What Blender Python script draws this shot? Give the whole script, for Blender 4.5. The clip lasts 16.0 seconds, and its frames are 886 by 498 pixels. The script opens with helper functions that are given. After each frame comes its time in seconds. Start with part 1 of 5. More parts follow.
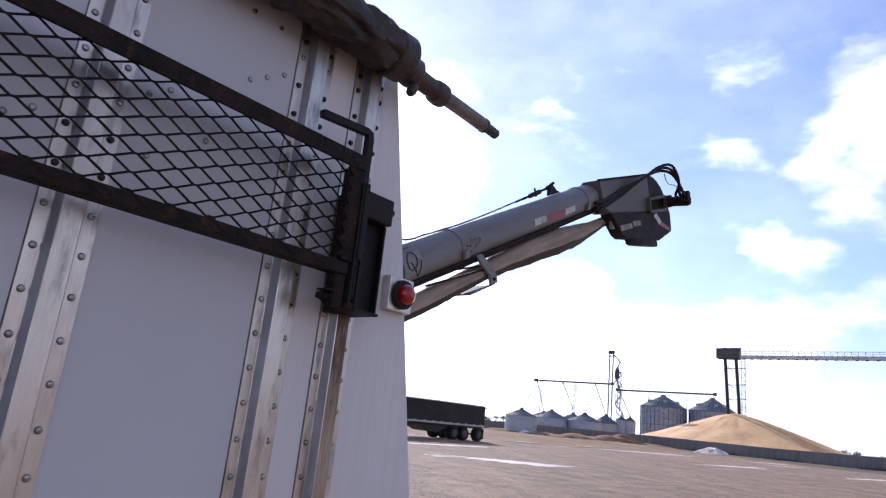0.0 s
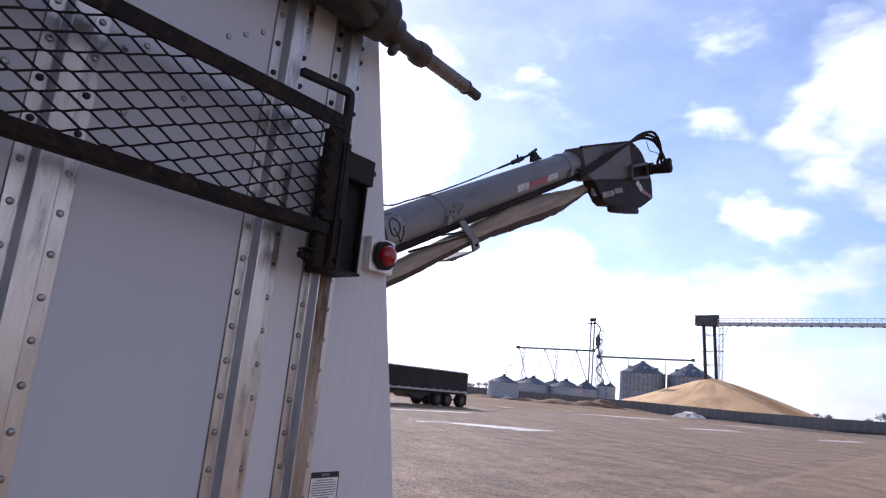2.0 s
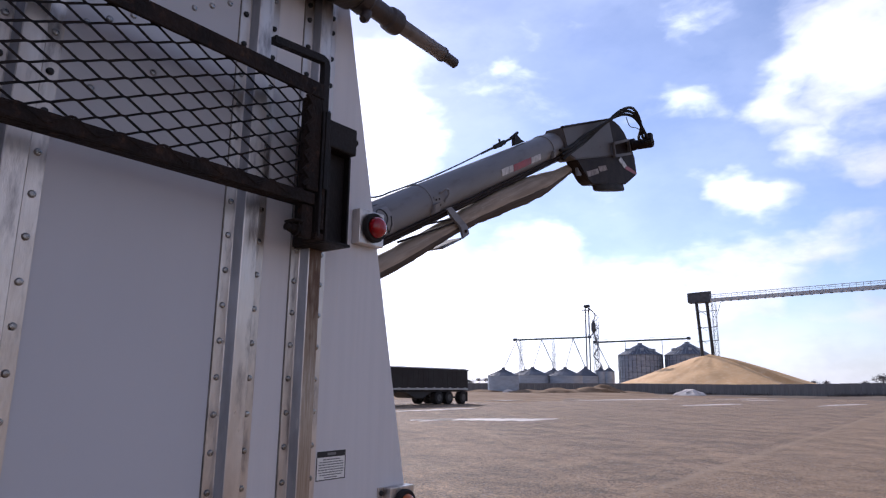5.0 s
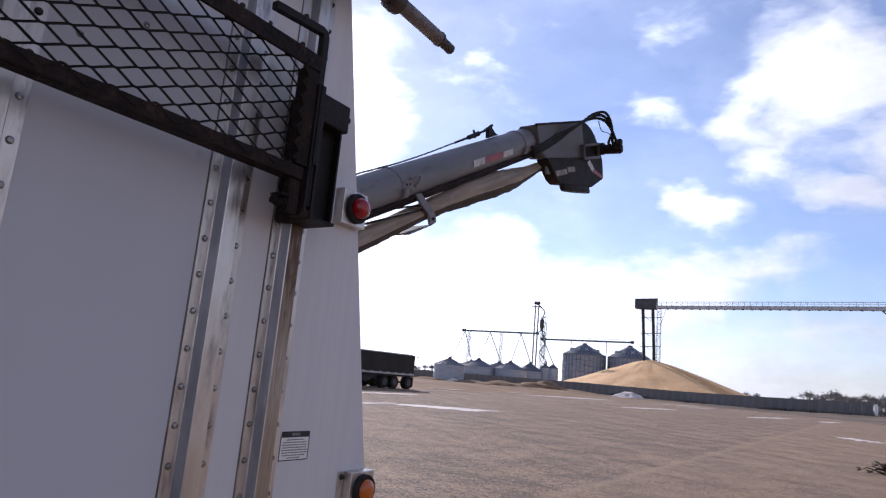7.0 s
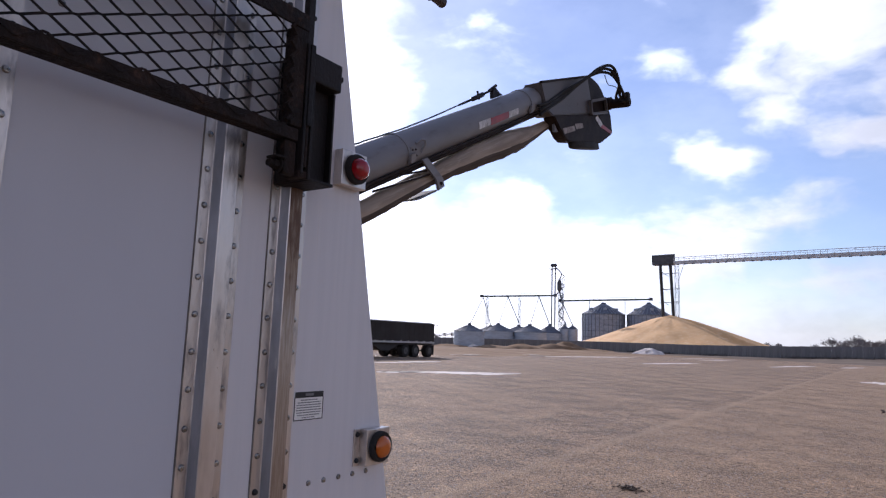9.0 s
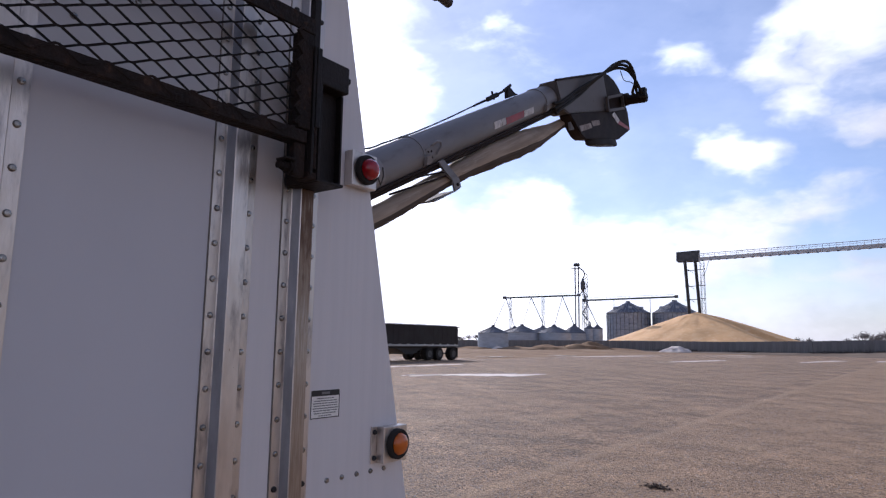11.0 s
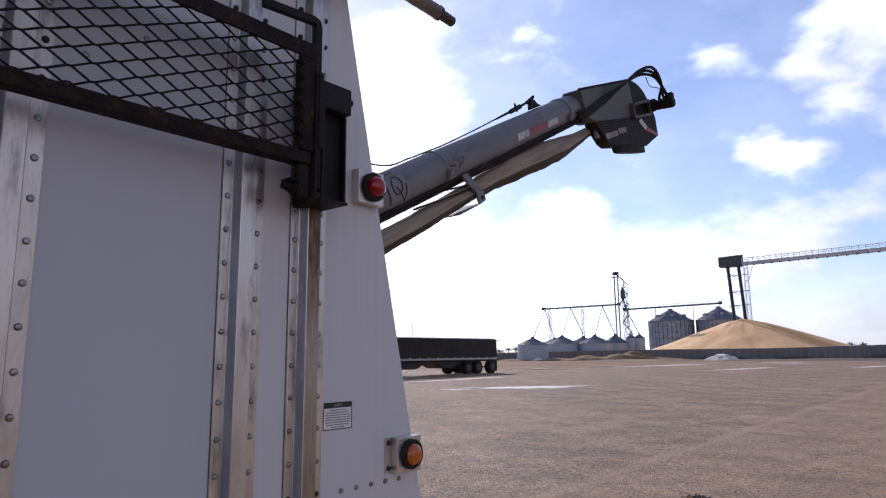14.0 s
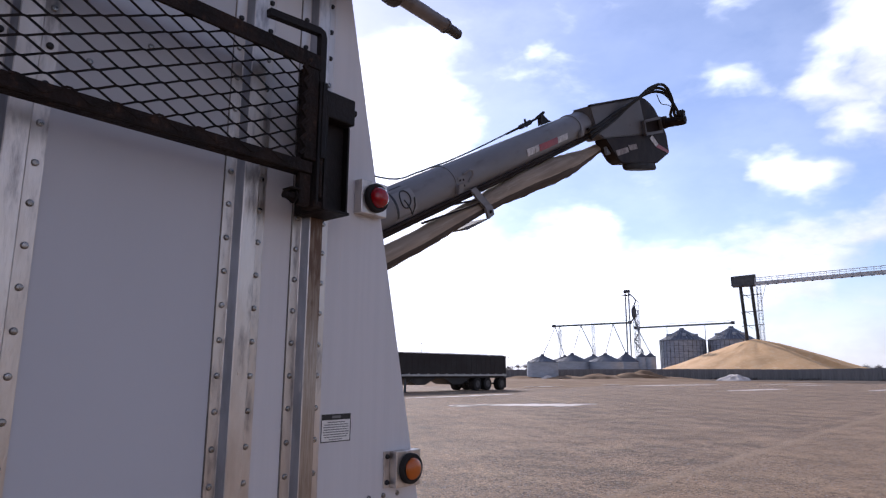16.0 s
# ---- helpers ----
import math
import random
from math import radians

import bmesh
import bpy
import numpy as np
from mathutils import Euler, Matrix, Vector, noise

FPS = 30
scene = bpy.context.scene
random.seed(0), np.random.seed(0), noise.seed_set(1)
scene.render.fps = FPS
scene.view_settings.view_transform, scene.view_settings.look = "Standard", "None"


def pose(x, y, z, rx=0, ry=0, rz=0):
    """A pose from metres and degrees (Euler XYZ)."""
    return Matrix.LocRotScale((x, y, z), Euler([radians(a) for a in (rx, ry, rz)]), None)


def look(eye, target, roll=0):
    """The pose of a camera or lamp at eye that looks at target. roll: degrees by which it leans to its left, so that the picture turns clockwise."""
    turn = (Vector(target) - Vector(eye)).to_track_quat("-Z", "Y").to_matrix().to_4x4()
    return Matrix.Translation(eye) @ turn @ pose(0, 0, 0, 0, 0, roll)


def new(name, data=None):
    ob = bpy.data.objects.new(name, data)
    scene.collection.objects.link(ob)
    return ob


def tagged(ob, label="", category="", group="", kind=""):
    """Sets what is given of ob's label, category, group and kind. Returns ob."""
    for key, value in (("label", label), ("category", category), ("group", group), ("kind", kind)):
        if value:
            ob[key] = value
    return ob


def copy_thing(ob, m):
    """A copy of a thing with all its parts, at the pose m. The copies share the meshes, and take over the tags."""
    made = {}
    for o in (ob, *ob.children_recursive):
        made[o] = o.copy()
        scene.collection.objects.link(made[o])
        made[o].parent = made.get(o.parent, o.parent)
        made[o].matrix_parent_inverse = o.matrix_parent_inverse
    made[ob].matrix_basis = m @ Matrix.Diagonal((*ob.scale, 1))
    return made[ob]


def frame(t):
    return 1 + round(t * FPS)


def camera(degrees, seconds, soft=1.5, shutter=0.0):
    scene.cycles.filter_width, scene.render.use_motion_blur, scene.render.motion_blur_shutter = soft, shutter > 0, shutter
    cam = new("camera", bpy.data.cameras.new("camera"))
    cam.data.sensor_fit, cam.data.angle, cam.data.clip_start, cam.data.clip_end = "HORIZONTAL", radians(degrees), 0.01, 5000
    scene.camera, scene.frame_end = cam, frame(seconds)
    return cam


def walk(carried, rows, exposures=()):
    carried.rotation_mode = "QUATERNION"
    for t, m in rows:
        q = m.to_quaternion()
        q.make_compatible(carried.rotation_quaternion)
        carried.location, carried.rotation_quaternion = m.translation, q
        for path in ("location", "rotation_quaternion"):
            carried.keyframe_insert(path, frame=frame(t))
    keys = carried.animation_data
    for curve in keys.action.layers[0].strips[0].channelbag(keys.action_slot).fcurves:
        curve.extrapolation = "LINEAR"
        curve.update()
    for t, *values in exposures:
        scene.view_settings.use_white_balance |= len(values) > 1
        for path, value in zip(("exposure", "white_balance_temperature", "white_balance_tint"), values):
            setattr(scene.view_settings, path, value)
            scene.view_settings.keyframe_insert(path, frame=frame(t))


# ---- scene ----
cam = camera(68.8, 16.0, soft=1.27)
PATH = [
    (0, (0.1784, -0.5176, 1.7436), (-1.0821, 0.9537, 2.2401), 6.03),
    (0.5, (0.173, -0.5117, 1.7306), (-1.0976, 0.9669, 2.1767), 6.32),
    (1, (0.1699, -0.5081, 1.7333), (-1.113, 0.962, 2.1725), 6.96),
    (1.5, (0.1791, -0.5123, 1.7314), (-1.0702, 0.9904, 2.1569), 6.65),
    (2, (0.1896, -0.5189, 1.7212), (-1.0373, 1.0071, 2.1288), 5.63),
    (2.5, (0.1938, -0.5122, 1.7177), (-1.0448, 1.0078, 2.1119), 5.22),
    (3, (0.1895, -0.5067, 1.715), (-1.0479, 1.0157, 2.1036), 5.46),
    (3.5, (0.1874, -0.5033, 1.7138), (-1.055, 1.0121, 2.1137), 5.77),
    (4, (0.18, -0.4987, 1.7131), (-1.0744, 1.0071, 2.112), 5.73),
    (4.5, (0.1558, -0.4852, 1.6976), (-1.1219, 1.0124, 2.0504), 6.00),
    (5, (0.1544, -0.4772, 1.6434), (-1.0458, 1.07, 2.0503), 0.72),
    (5.2, (0.1562, -0.4799, 1.6334), (-0.9312, 1.1356, 2.0895), 1.25),
    (7.3, (0.0868, -0.5088, 1.649), (-1.0058, 1.1256, 2.0165), 5.50),
    (7.5, (0.0905, -0.5126, 1.6445), (-0.9882, 1.1295, 2.0188), 5.40),
    (8, (0.1087, -0.4996, 1.6332), (-0.9474, 1.1613, 1.9881), 3.63),
    (8.5, (0.1161, -0.4942, 1.6302), (-0.9738, 1.1515, 1.9519), 3.04),
    (8.7, (0.112, -0.487, 1.6256), (-1.0022, 1.1471, 1.9221), 2.54),
    (10.8, (0.1359, -0.4624, 1.6048), (-1.042, 1.1365, 1.8411), 1.14),
    (11, (0.1405, -0.4699, 1.6039), (-1.0492, 1.1132, 1.8842), 0.81),
    (11.5, (0.1558, -0.4823, 1.6093), (-1.1033, 1.0382, 1.9298), -0.34),
    (12, (0.1695, -0.4836, 1.6099), (-1.1039, 1.025, 1.9301), -1.12),
    (12.5, (0.1748, -0.4857, 1.6111), (-1.0955, 1.0235, 1.9409), -1.58),
    (13, (0.1677, -0.4908, 1.6154), (-1.1219, 1.0048, 1.9318), -0.88),
    (13.5, (0.1772, -0.4909, 1.6031), (-1.0995, 1.0181, 1.9078), -1.01),
    (14, (0.2267, -0.4487, 1.5967), (-1.0473, 1.0592, 1.9177), -0.55),
    (14.5, (0.2598, -0.4243, 1.5961), (-0.9977, 1.0969, 1.9201), 0.20),
    (15, (0.2408, -0.4199, 1.5907), (-1.0435, 1.0849, 1.8839), 0.16),
    (15.5, (0.2494, -0.4329, 1.5916), (-1.0288, 1.0706, 1.9167), -0.58),
    (16, (0.2351, -0.4238, 1.5892), (-1.0585, 1.0565, 1.9572), 0.38),
]
# stops, white balance in kelvin, tint
EXPOSURES = [(t, stops - 0.16, 5830 if t < 3 else 5920 if t < 6 else 6000, 20) for t, stops in ((0.0, 0.26), (1.5, 0.15), (3.5, 0.02), (5.0, -0.06), (8.0, -0.07), (11.0, -0.13), (12.5, -0.15), (14.5, -0.12), (16.0, -0.09))]
walk(cam, [(t, look(eye, target, roll)) for t, eye, target, roll in PATH], EXPOSURES)

# ---- light ----
SUN_YAW, SUN_UP = 55.0, 27.0  # degrees left of +y, degrees above the horizon
SKY = 0.125
VEIL = 0.085  # thin high cloud over the whole sky
to_sun = Vector((-math.sin(radians(SUN_YAW)) * math.cos(radians(SUN_UP)), math.cos(radians(SUN_YAW)) * math.cos(radians(SUN_UP)), math.sin(radians(SUN_UP))))
sun = new("sun", bpy.data.lights.new("sun", "SUN"))
sun.data.energy, sun.data.angle, sun.data.color = 4.4, radians(0.6), (1.0, 0.93, 0.84)
sun.matrix_basis = look(to_sun * 100, (0, 0, 0))


class Nodes:
    """Short hand for node trees: n(kind, {socket: value or output}) gives the new node."""

    def __init__(self, tree):
        self.tree = tree

    def __call__(self, kind, sockets=None, operation="", rotation_type=""):
        node = self.tree.nodes.new(kind)
        if operation:
            node.operation = operation
        if rotation_type:
            node.rotation_type = rotation_type
        for key, value in (sockets or {}).items():
            if isinstance(value, bpy.types.NodeSocket):
                self.tree.links.new(value, node.inputs[key])
            else:
                node.inputs[key].default_value = value
        return node

    def math(self, op, a, b=0.0, c=0.0):
        return self("ShaderNodeMath", {0: a, 1: b, 2: c}, operation=op).outputs[0]

    def ramp(self, value, lo, hi, to_lo=0.0, to_hi=1.0):
        node = self("ShaderNodeMapRange", {0: value, 1: lo, 2: hi, 3: to_lo, 4: to_hi})
        node.interpolation_type = "SMOOTHSTEP"
        return node.outputs[0]

    def noise(self, vector, scale, detail=4.0, rough=0.55):
        return self("ShaderNodeTexNoise", {"Vector": vector, "Scale": scale, "Detail": detail, "Roughness": rough}).outputs[0]

    def mix(self, factor, a, b):
        node = self("ShaderNodeMix")
        node.data_type = "RGBA"
        for socket, value in zip((node.inputs[0], node.inputs[6], node.inputs[7]), (factor, a, b)):
            if isinstance(value, bpy.types.NodeSocket):
                self.tree.links.new(value, socket)
            else:
                socket.default_value = (*value, 1.0) if isinstance(value, tuple) and len(value) == 3 else value
        return node.outputs[2]


world = bpy.data.worlds.new("sky")
scene.world = world
world.use_nodes = True
world.node_tree.nodes.clear()
n = Nodes(world.node_tree)
sky = n("ShaderNodeTexSky")
sky.sky_type, sky.sun_disc = "NISHITA", False
sky.sun_elevation, sky.sun_rotation = radians(SUN_UP), radians(-SUN_YAW)
sky.altitude, sky.air_density, sky.dust_density, sky.ozone_density = 300.0, 1.0, 0.35, 1.6
way = n("ShaderNodeTexCoord").outputs["Generated"]
rise = n("ShaderNodeSeparateXYZ", {0: way}).outputs[2]
# cloud plane: directions flattened, so that clouds lie in long banks towards the horizon
flat = n("ShaderNodeVectorMath", {0: way, 1: (1.0, 1.0, 2.0)}, operation="MULTIPLY").outputs[0]
warp = n("ShaderNodeTexNoise", {"Vector": flat, "Scale": 7.0, "Detail": 4.0, "Roughness": 0.55}).outputs[1]
shift = n("ShaderNodeVectorMath", {0: warp, 1: (0.5, 0.5, 0.5)}, operation="SUBTRACT").outputs[0]
bent = n("ShaderNodeVectorMath", {0: shift, 1: (0.14, 0.14, 0.10), 2: way}, operation="MULTIPLY_ADD").outputs[0]
billow = n.noise(n("ShaderNodeVectorMath", {0: shift, 1: (0.10, 0.10, 0.10), 2: flat}, operation="MULTIPLY_ADD").outputs[0], 10.0, 6.0, 0.52)
# banks and puffs of cumulus: yaw, height, width and height in degrees, thickness
CLOUDS = [
    (46.0, 21.4, 6.6, 7.0, 2.2), (31.7, 27.8, 1.6, 1.2, 0.35), (16.2, 22.9, 4.0, 1.7, 0.30), (15.6, 29.4, 3.4, 2.6, 0.25), (24.4, 18.2, 1.4, 0.9, 0.25),
    (1.6, 24.6, 6.8, 5.2, 1.3), (7.6, 22.4, 3.6, 3.4, 0.8), (6.5, 18.8, 2.6, 1.8, 0.5), (0.2, 15.6, 5.0, 2.6, 1.0), (12.0, 15.5, 3.6, 2.0, 1.25), (-6.0, 21.0, 8.0, 6.0, 1.3),
    (43.0, 6.5, 14.0, 8.0, 1.6), (31.0, 7.4, 8.0, 6.0, 1.6), (21.5, 6.4, 8.0, 5.0, 1.4), (14.0, 7.6, 6.6, 4.4, 1.1), (8.5, 10.9, 7.5, 2.2, 0.75), (3.0, 5.0, 9.0, 3.0, 0.6), (-8.0, 8.0, 9.0, 3.0, 0.9),
    # clouds out of view, most of them added to light the trailer's wall
    (72.0, 20.0, 14.0, 12.0, 1.3), (-30.0, 22.0, 15.0, 8.0, 1.2), (-58.0, 38.0, 12.0, 7.0, 1.0), (-80.0, 22.0, 20.0, 11.0, 1.3), (-118.0, 28.0, 18.0, 10.0, 1.2), (140.0, 30.0, 14.0, 7.0, 1.0), (-150.0, 24.0, 16.0, 9.0, 1.2), (-62.0, 11.0, 22.0, 9.0, 1.4), (-108.0, 10.0, 24.0, 9.0, 1.4), (-152.0, 11.0, 20.0, 9.0, 1.3),
]
deep = n.ramp(n.noise(flat, 3.0, 7.0, 0.62), 0.50, 0.82, -0.55, 0.25)
for yaw, up, wide, high, thick in CLOUDS:
    turn = n("ShaderNodeVectorRotate", {"Vector": bent, "Angle": radians(-yaw)}, rotation_type="Z_AXIS").outputs[0]
    local = n("ShaderNodeVectorMath", {0: turn, 1: (0.0, math.cos(radians(up)), math.sin(radians(up)))}, operation="SUBTRACT").outputs[0]
    scaled = n("ShaderNodeVectorMath", {0: local, 1: (1 / math.sin(radians(wide)), 0.6, 1 / math.sin(radians(high)))}, operation="MULTIPLY").outputs[0]
    size = n("ShaderNodeVectorMath", {0: scaled}, operation="LENGTH").outputs["Value"]
    deep = n.math("MAXIMUM", deep, n.ramp(size, 1.55, 0.0, -0.55, thick))
deep = n.math("ADD", deep, n.math("MULTIPLY_ADD", billow, 2.1, -1.05))
cover = n.math("ADD", n.ramp(deep, -0.20, 1.05, 0.0, 0.93), n.ramp(n.noise(flat, 2.2, 6.0, 0.6), 0.3, 0.75, VEIL, VEIL + 0.13))
haze = n.ramp(n.math("ADD", rise, n.math("MULTIPLY", n.noise(flat, 5.0, 5.0), 0.12)), 0.25, 0.03, 0.0, 0.90)
cover = n.math("MINIMUM", n.math("MAXIMUM", cover, haze), 0.97)
cover = n.math("MULTIPLY", cover, n.ramp(n.noise(flat, 7.0, 5.0, 0.6), 0.30, 0.48, 0.72, 1.0))
glow = n("ShaderNodeVectorMath", {0: way, 1: tuple(to_sun)}, operation="DOT_PRODUCT").outputs["Value"]
bright = n.math("ADD", n.ramp(glow, -0.5, 0.55, 2.8, 6.9), n.ramp(glow, 0.5, 1.0, 0.0, 12.0))
bright = n.math("ADD", bright, n.ramp(glow, -0.10, -0.75, 0.0, 3.6))  # clouds that face the sun, brightened to light the trailer's shaded wall
bright = n.math("MULTIPLY", bright, n.ramp(n.noise(flat, 9.0, 7.0, 0.6), 0.34, 0.62, 0.86, 1.06))
# clouds are cool against the light, pinkish opposite it to tone the wall's light
tint = n.mix(n.ramp(glow, 0.1, -0.7), (0.94, 0.99, 1.06), (1.05, 0.975, 1.0))
cloud = n("ShaderNodeVectorMath", {0: tint, 1: n("ShaderNodeCombineXYZ", {0: bright, 1: bright, 2: bright}).outputs[0]}, operation="MULTIPLY").outputs[0]
clear = n("ShaderNodeVectorMath", {0: sky.outputs[0], 1: (1.17, 1.18, 1.31)}, operation="MULTIPLY").outputs[0]
shade = n.mix(cover, clear, cloud)
n("ShaderNodeOutputWorld", {0: n("ShaderNodeBackground", {0: shade, 1: SKY}).outputs[0]})

# ---- materials ----
def material(name, base, rough=0.6, metal=0.0, second=None, scale=4.0, streak=(1, 1, 1), spread=(0.35, 0.65), third=None, third_scale=30.0, third_at=(0.6, 0.75), bump=0.0, bump_scale=60.0, rough_var=0.1, coat=0.0, pieces=0.0, spec=0.5, tilt=0.0):
    """A node material: base and second colour mixed by a large noise, stains of a third by a finer one, relief and gloss by grain."""
    mat = bpy.data.materials.new(name)
    mat.use_nodes = True
    mat.node_tree.nodes.clear()
    n = Nodes(mat.node_tree)
    place = n("ShaderNodeTexCoord").outputs["Object"]
    if tilt:
        place = n("ShaderNodeVectorRotate", {"Vector": place, "Angle": radians(-tilt)}, rotation_type="X_AXIS").outputs[0]
    run = n("ShaderNodeVectorMath", {0: place, 1: streak}, operation="MULTIPLY").outputs[0]
    colour = n.mix(n.ramp(n.noise(run, scale), *spread), base, second or tuple(c * 0.85 for c in base))
    if third:
        colour = n.mix(n.ramp(n.noise(run, third_scale, 6.0, 0.62), *third_at), colour, third)
    if pieces:
        chance = n("ShaderNodeObjectInfo").outputs["Random"]
        colour = n("ShaderNodeHueSaturation", {"Value": n.math("MULTIPLY_ADD", chance, pieces, 1 - pieces / 2), "Color": colour}).outputs[0]
    grain = n.noise(run, bump_scale, 5.0, 0.6)
    sockets = {"Base Color": colour, "Metallic": metal, "Roughness": n.math("MULTIPLY_ADD", grain, 2 * rough_var, rough - rough_var), "Specular IOR Level": spec, "Coat Weight": coat, "Coat Roughness": 0.1}
    if bump:
        sockets["Normal"] = n("ShaderNodeBump", {"Strength": bump, "Distance": 0.01, "Height": grain}).outputs[0]
    n("ShaderNodeOutputMaterial", {0: n("ShaderNodeBsdfPrincipled", sockets).outputs[0]})
    return mat


def stained_metal():
    """Streaky aluminium under rust that has run down from above and thins out."""
    mat = bpy.data.materials.new("rust_stained_aluminium")
    mat.use_nodes = True
    mat.node_tree.nodes.clear()
    n = Nodes(mat.node_tree)
    place = n("ShaderNodeTexCoord").outputs["Object"]
    down = n("ShaderNodeSeparateXYZ", {0: place}).outputs[2]
    run = n("ShaderNodeVectorMath", {0: place, 1: (1, 1, 0.07)}, operation="MULTIPLY").outputs[0]
    streaks = n.noise(run, 170.0, 6.0, 0.65)
    spots = n.noise(n("ShaderNodeVectorMath", {0: place, 1: (1, 1, 0.16)}, operation="MULTIPLY").outputs[0], 90.0, 7.0, 0.7)
    metal = n.mix(n.ramp(streaks, 0.38, 0.62), (0.44, 0.39, 0.35), (0.34, 0.295, 0.26))
    film = n.math("ADD", n.ramp(down, 1.45, 1.97, -0.10, 0.85), n.math("MULTIPLY_ADD", streaks, 1.0, -0.5))
    colour = n.mix(n.ramp(film, 0.0, 0.55), metal, (0.285, 0.215, 0.155))
    colour = n.mix(n.ramp(n.math("ADD", film, n.math("MULTIPLY_ADD", spots, 1.5, -0.75)), 0.40, 0.90), colour, (0.12, 0.065, 0.038))
    sockets = {"Base Color": colour, "Metallic": n.ramp(film, 0.0, 0.7, 0.9, 0.1), "Roughness": n.ramp(film, 0.0, 0.7, 0.32, 0.6), "Normal": n("ShaderNodeBump", {"Strength": 0.35, "Distance": 0.006, "Height": spots}).outputs[0]}
    n("ShaderNodeOutputMaterial", {0: n("ShaderNodeBsdfPrincipled", sockets).outputs[0]})
    return mat


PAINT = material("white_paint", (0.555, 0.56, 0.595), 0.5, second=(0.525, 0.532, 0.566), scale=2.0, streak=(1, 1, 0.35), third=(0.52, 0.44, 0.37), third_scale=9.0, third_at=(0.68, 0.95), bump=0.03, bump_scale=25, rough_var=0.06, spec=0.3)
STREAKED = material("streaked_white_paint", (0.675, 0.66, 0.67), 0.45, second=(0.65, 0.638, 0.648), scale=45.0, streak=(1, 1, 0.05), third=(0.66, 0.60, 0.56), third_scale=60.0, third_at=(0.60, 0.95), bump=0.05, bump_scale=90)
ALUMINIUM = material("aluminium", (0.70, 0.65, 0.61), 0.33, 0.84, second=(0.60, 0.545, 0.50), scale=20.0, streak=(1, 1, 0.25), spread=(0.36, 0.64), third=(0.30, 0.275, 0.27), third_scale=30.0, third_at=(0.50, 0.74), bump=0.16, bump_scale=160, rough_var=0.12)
# darker copy of the aluminium that stands for shade on the post flanks
SHADED = material("shaded_aluminium", (0.30, 0.30, 0.325), 0.42, 0.6, second=(0.22, 0.22, 0.24), scale=25.0, streak=(1, 1, 0.3), third=(0.38, 0.365, 0.35), third_scale=70.0, third_at=(0.6, 0.8), bump=0.12, bump_scale=120)
STAINED = stained_metal()
RIVET = material("rivet_metal", (0.32, 0.315, 0.31), 0.28, 0.95, pieces=0.5)
GRIME = material("dark_joint_grime", (0.10, 0.09, 0.085), 0.8, second=(0.22, 0.20, 0.19), scale=30.0)
BOLT = material("black_bolt", (0.03, 0.03, 0.032), 0.5, 0.4)
STEEL = material("rusty_dark_steel", (0.0135, 0.0096, 0.0084), 0.7, 0.0, second=(0.027, 0.0165, 0.0125), scale=12.0, third=(0.105, 0.054, 0.031), third_scale=30.0, third_at=(0.55, 0.82), bump=0.8, bump_scale=90, spec=0.2)
BLACK = material("black_painted_steel", (0.0085, 0.0070, 0.0070), 0.55, 0.0, second=(0.018, 0.013, 0.0115), scale=9.0, third=(0.07, 0.040, 0.027), third_scale=50.0, third_at=(0.68, 0.86), bump=0.3, bump_scale=130, spec=0.2)
MESH = material("mesh_strand_steel", (0.0075, 0.0062, 0.0062), 0.65, 0.0, second=(0.018, 0.012, 0.010), scale=15.0, bump=0.1, bump_scale=160, spec=0.15)
VINYL = material("dark_tarp_vinyl", (0.030, 0.025, 0.023), 0.5, second=(0.052, 0.042, 0.036), scale=7.0, third=(0.10, 0.076, 0.056), third_scale=16.0, third_at=(0.58, 0.84), bump=0.9, bump_scale=22, spec=0.35)
SHAFT = material("weathered_tube_metal", (0.20, 0.172, 0.162), 0.5, 0.2, second=(0.10, 0.082, 0.072), scale=8.0, third=(0.21, 0.18, 0.16), third_scale=24.0, bump=0.15, bump_scale=90)
GREASY = material("greasy_brown_metal", (0.062, 0.047, 0.043), 0.5, 0.1, second=(0.036, 0.028, 0.026), scale=14.0, third=(0.10, 0.078, 0.068), third_scale=40.0, bump=0.3, bump_scale=70)
RUBBER = material("black_rubber", (0.014, 0.0125, 0.012), 0.7, second=(0.026, 0.023, 0.021), scale=6.0, bump=0.1, bump_scale=90, spec=0.25)
LABEL = material("label_film", (0.86, 0.85, 0.82), 0.4, second=(0.78, 0.765, 0.735), scale=40.0)
INK = material("black_ink", (0.02, 0.02, 0.022), 0.45)
GREY_BAR = material("grey_print", (0.20, 0.20, 0.20), 0.5)
AUGER = material("grey_auger_paint", (0.185, 0.176, 0.178), 0.50, 0.0, second=(0.155, 0.147, 0.147), scale=3.0, third=(0.115, 0.10, 0.09), third_scale=12.0, third_at=(0.56, 0.84), bump=0.06, bump_scale=40, streak=(1, 0.3, 1), tilt=27.0)
AUGER_DARK = material("dark_auger_paint", (0.017, 0.0105, 0.0095), 0.6, 0.0, second=(0.03, 0.021, 0.017), scale=5.0, third=(0.06, 0.04, 0.03), third_scale=14.0, third_at=(0.6, 0.85), bump=0.1, spec=0.12)
AUGER_HEAD = material("grey_head_paint", (0.100, 0.085, 0.080), 0.45, 0.0, second=(0.085, 0.076, 0.071), scale=4.0, third=(0.055, 0.042, 0.035), third_scale=12.0, bump=0.06, spec=0.35)
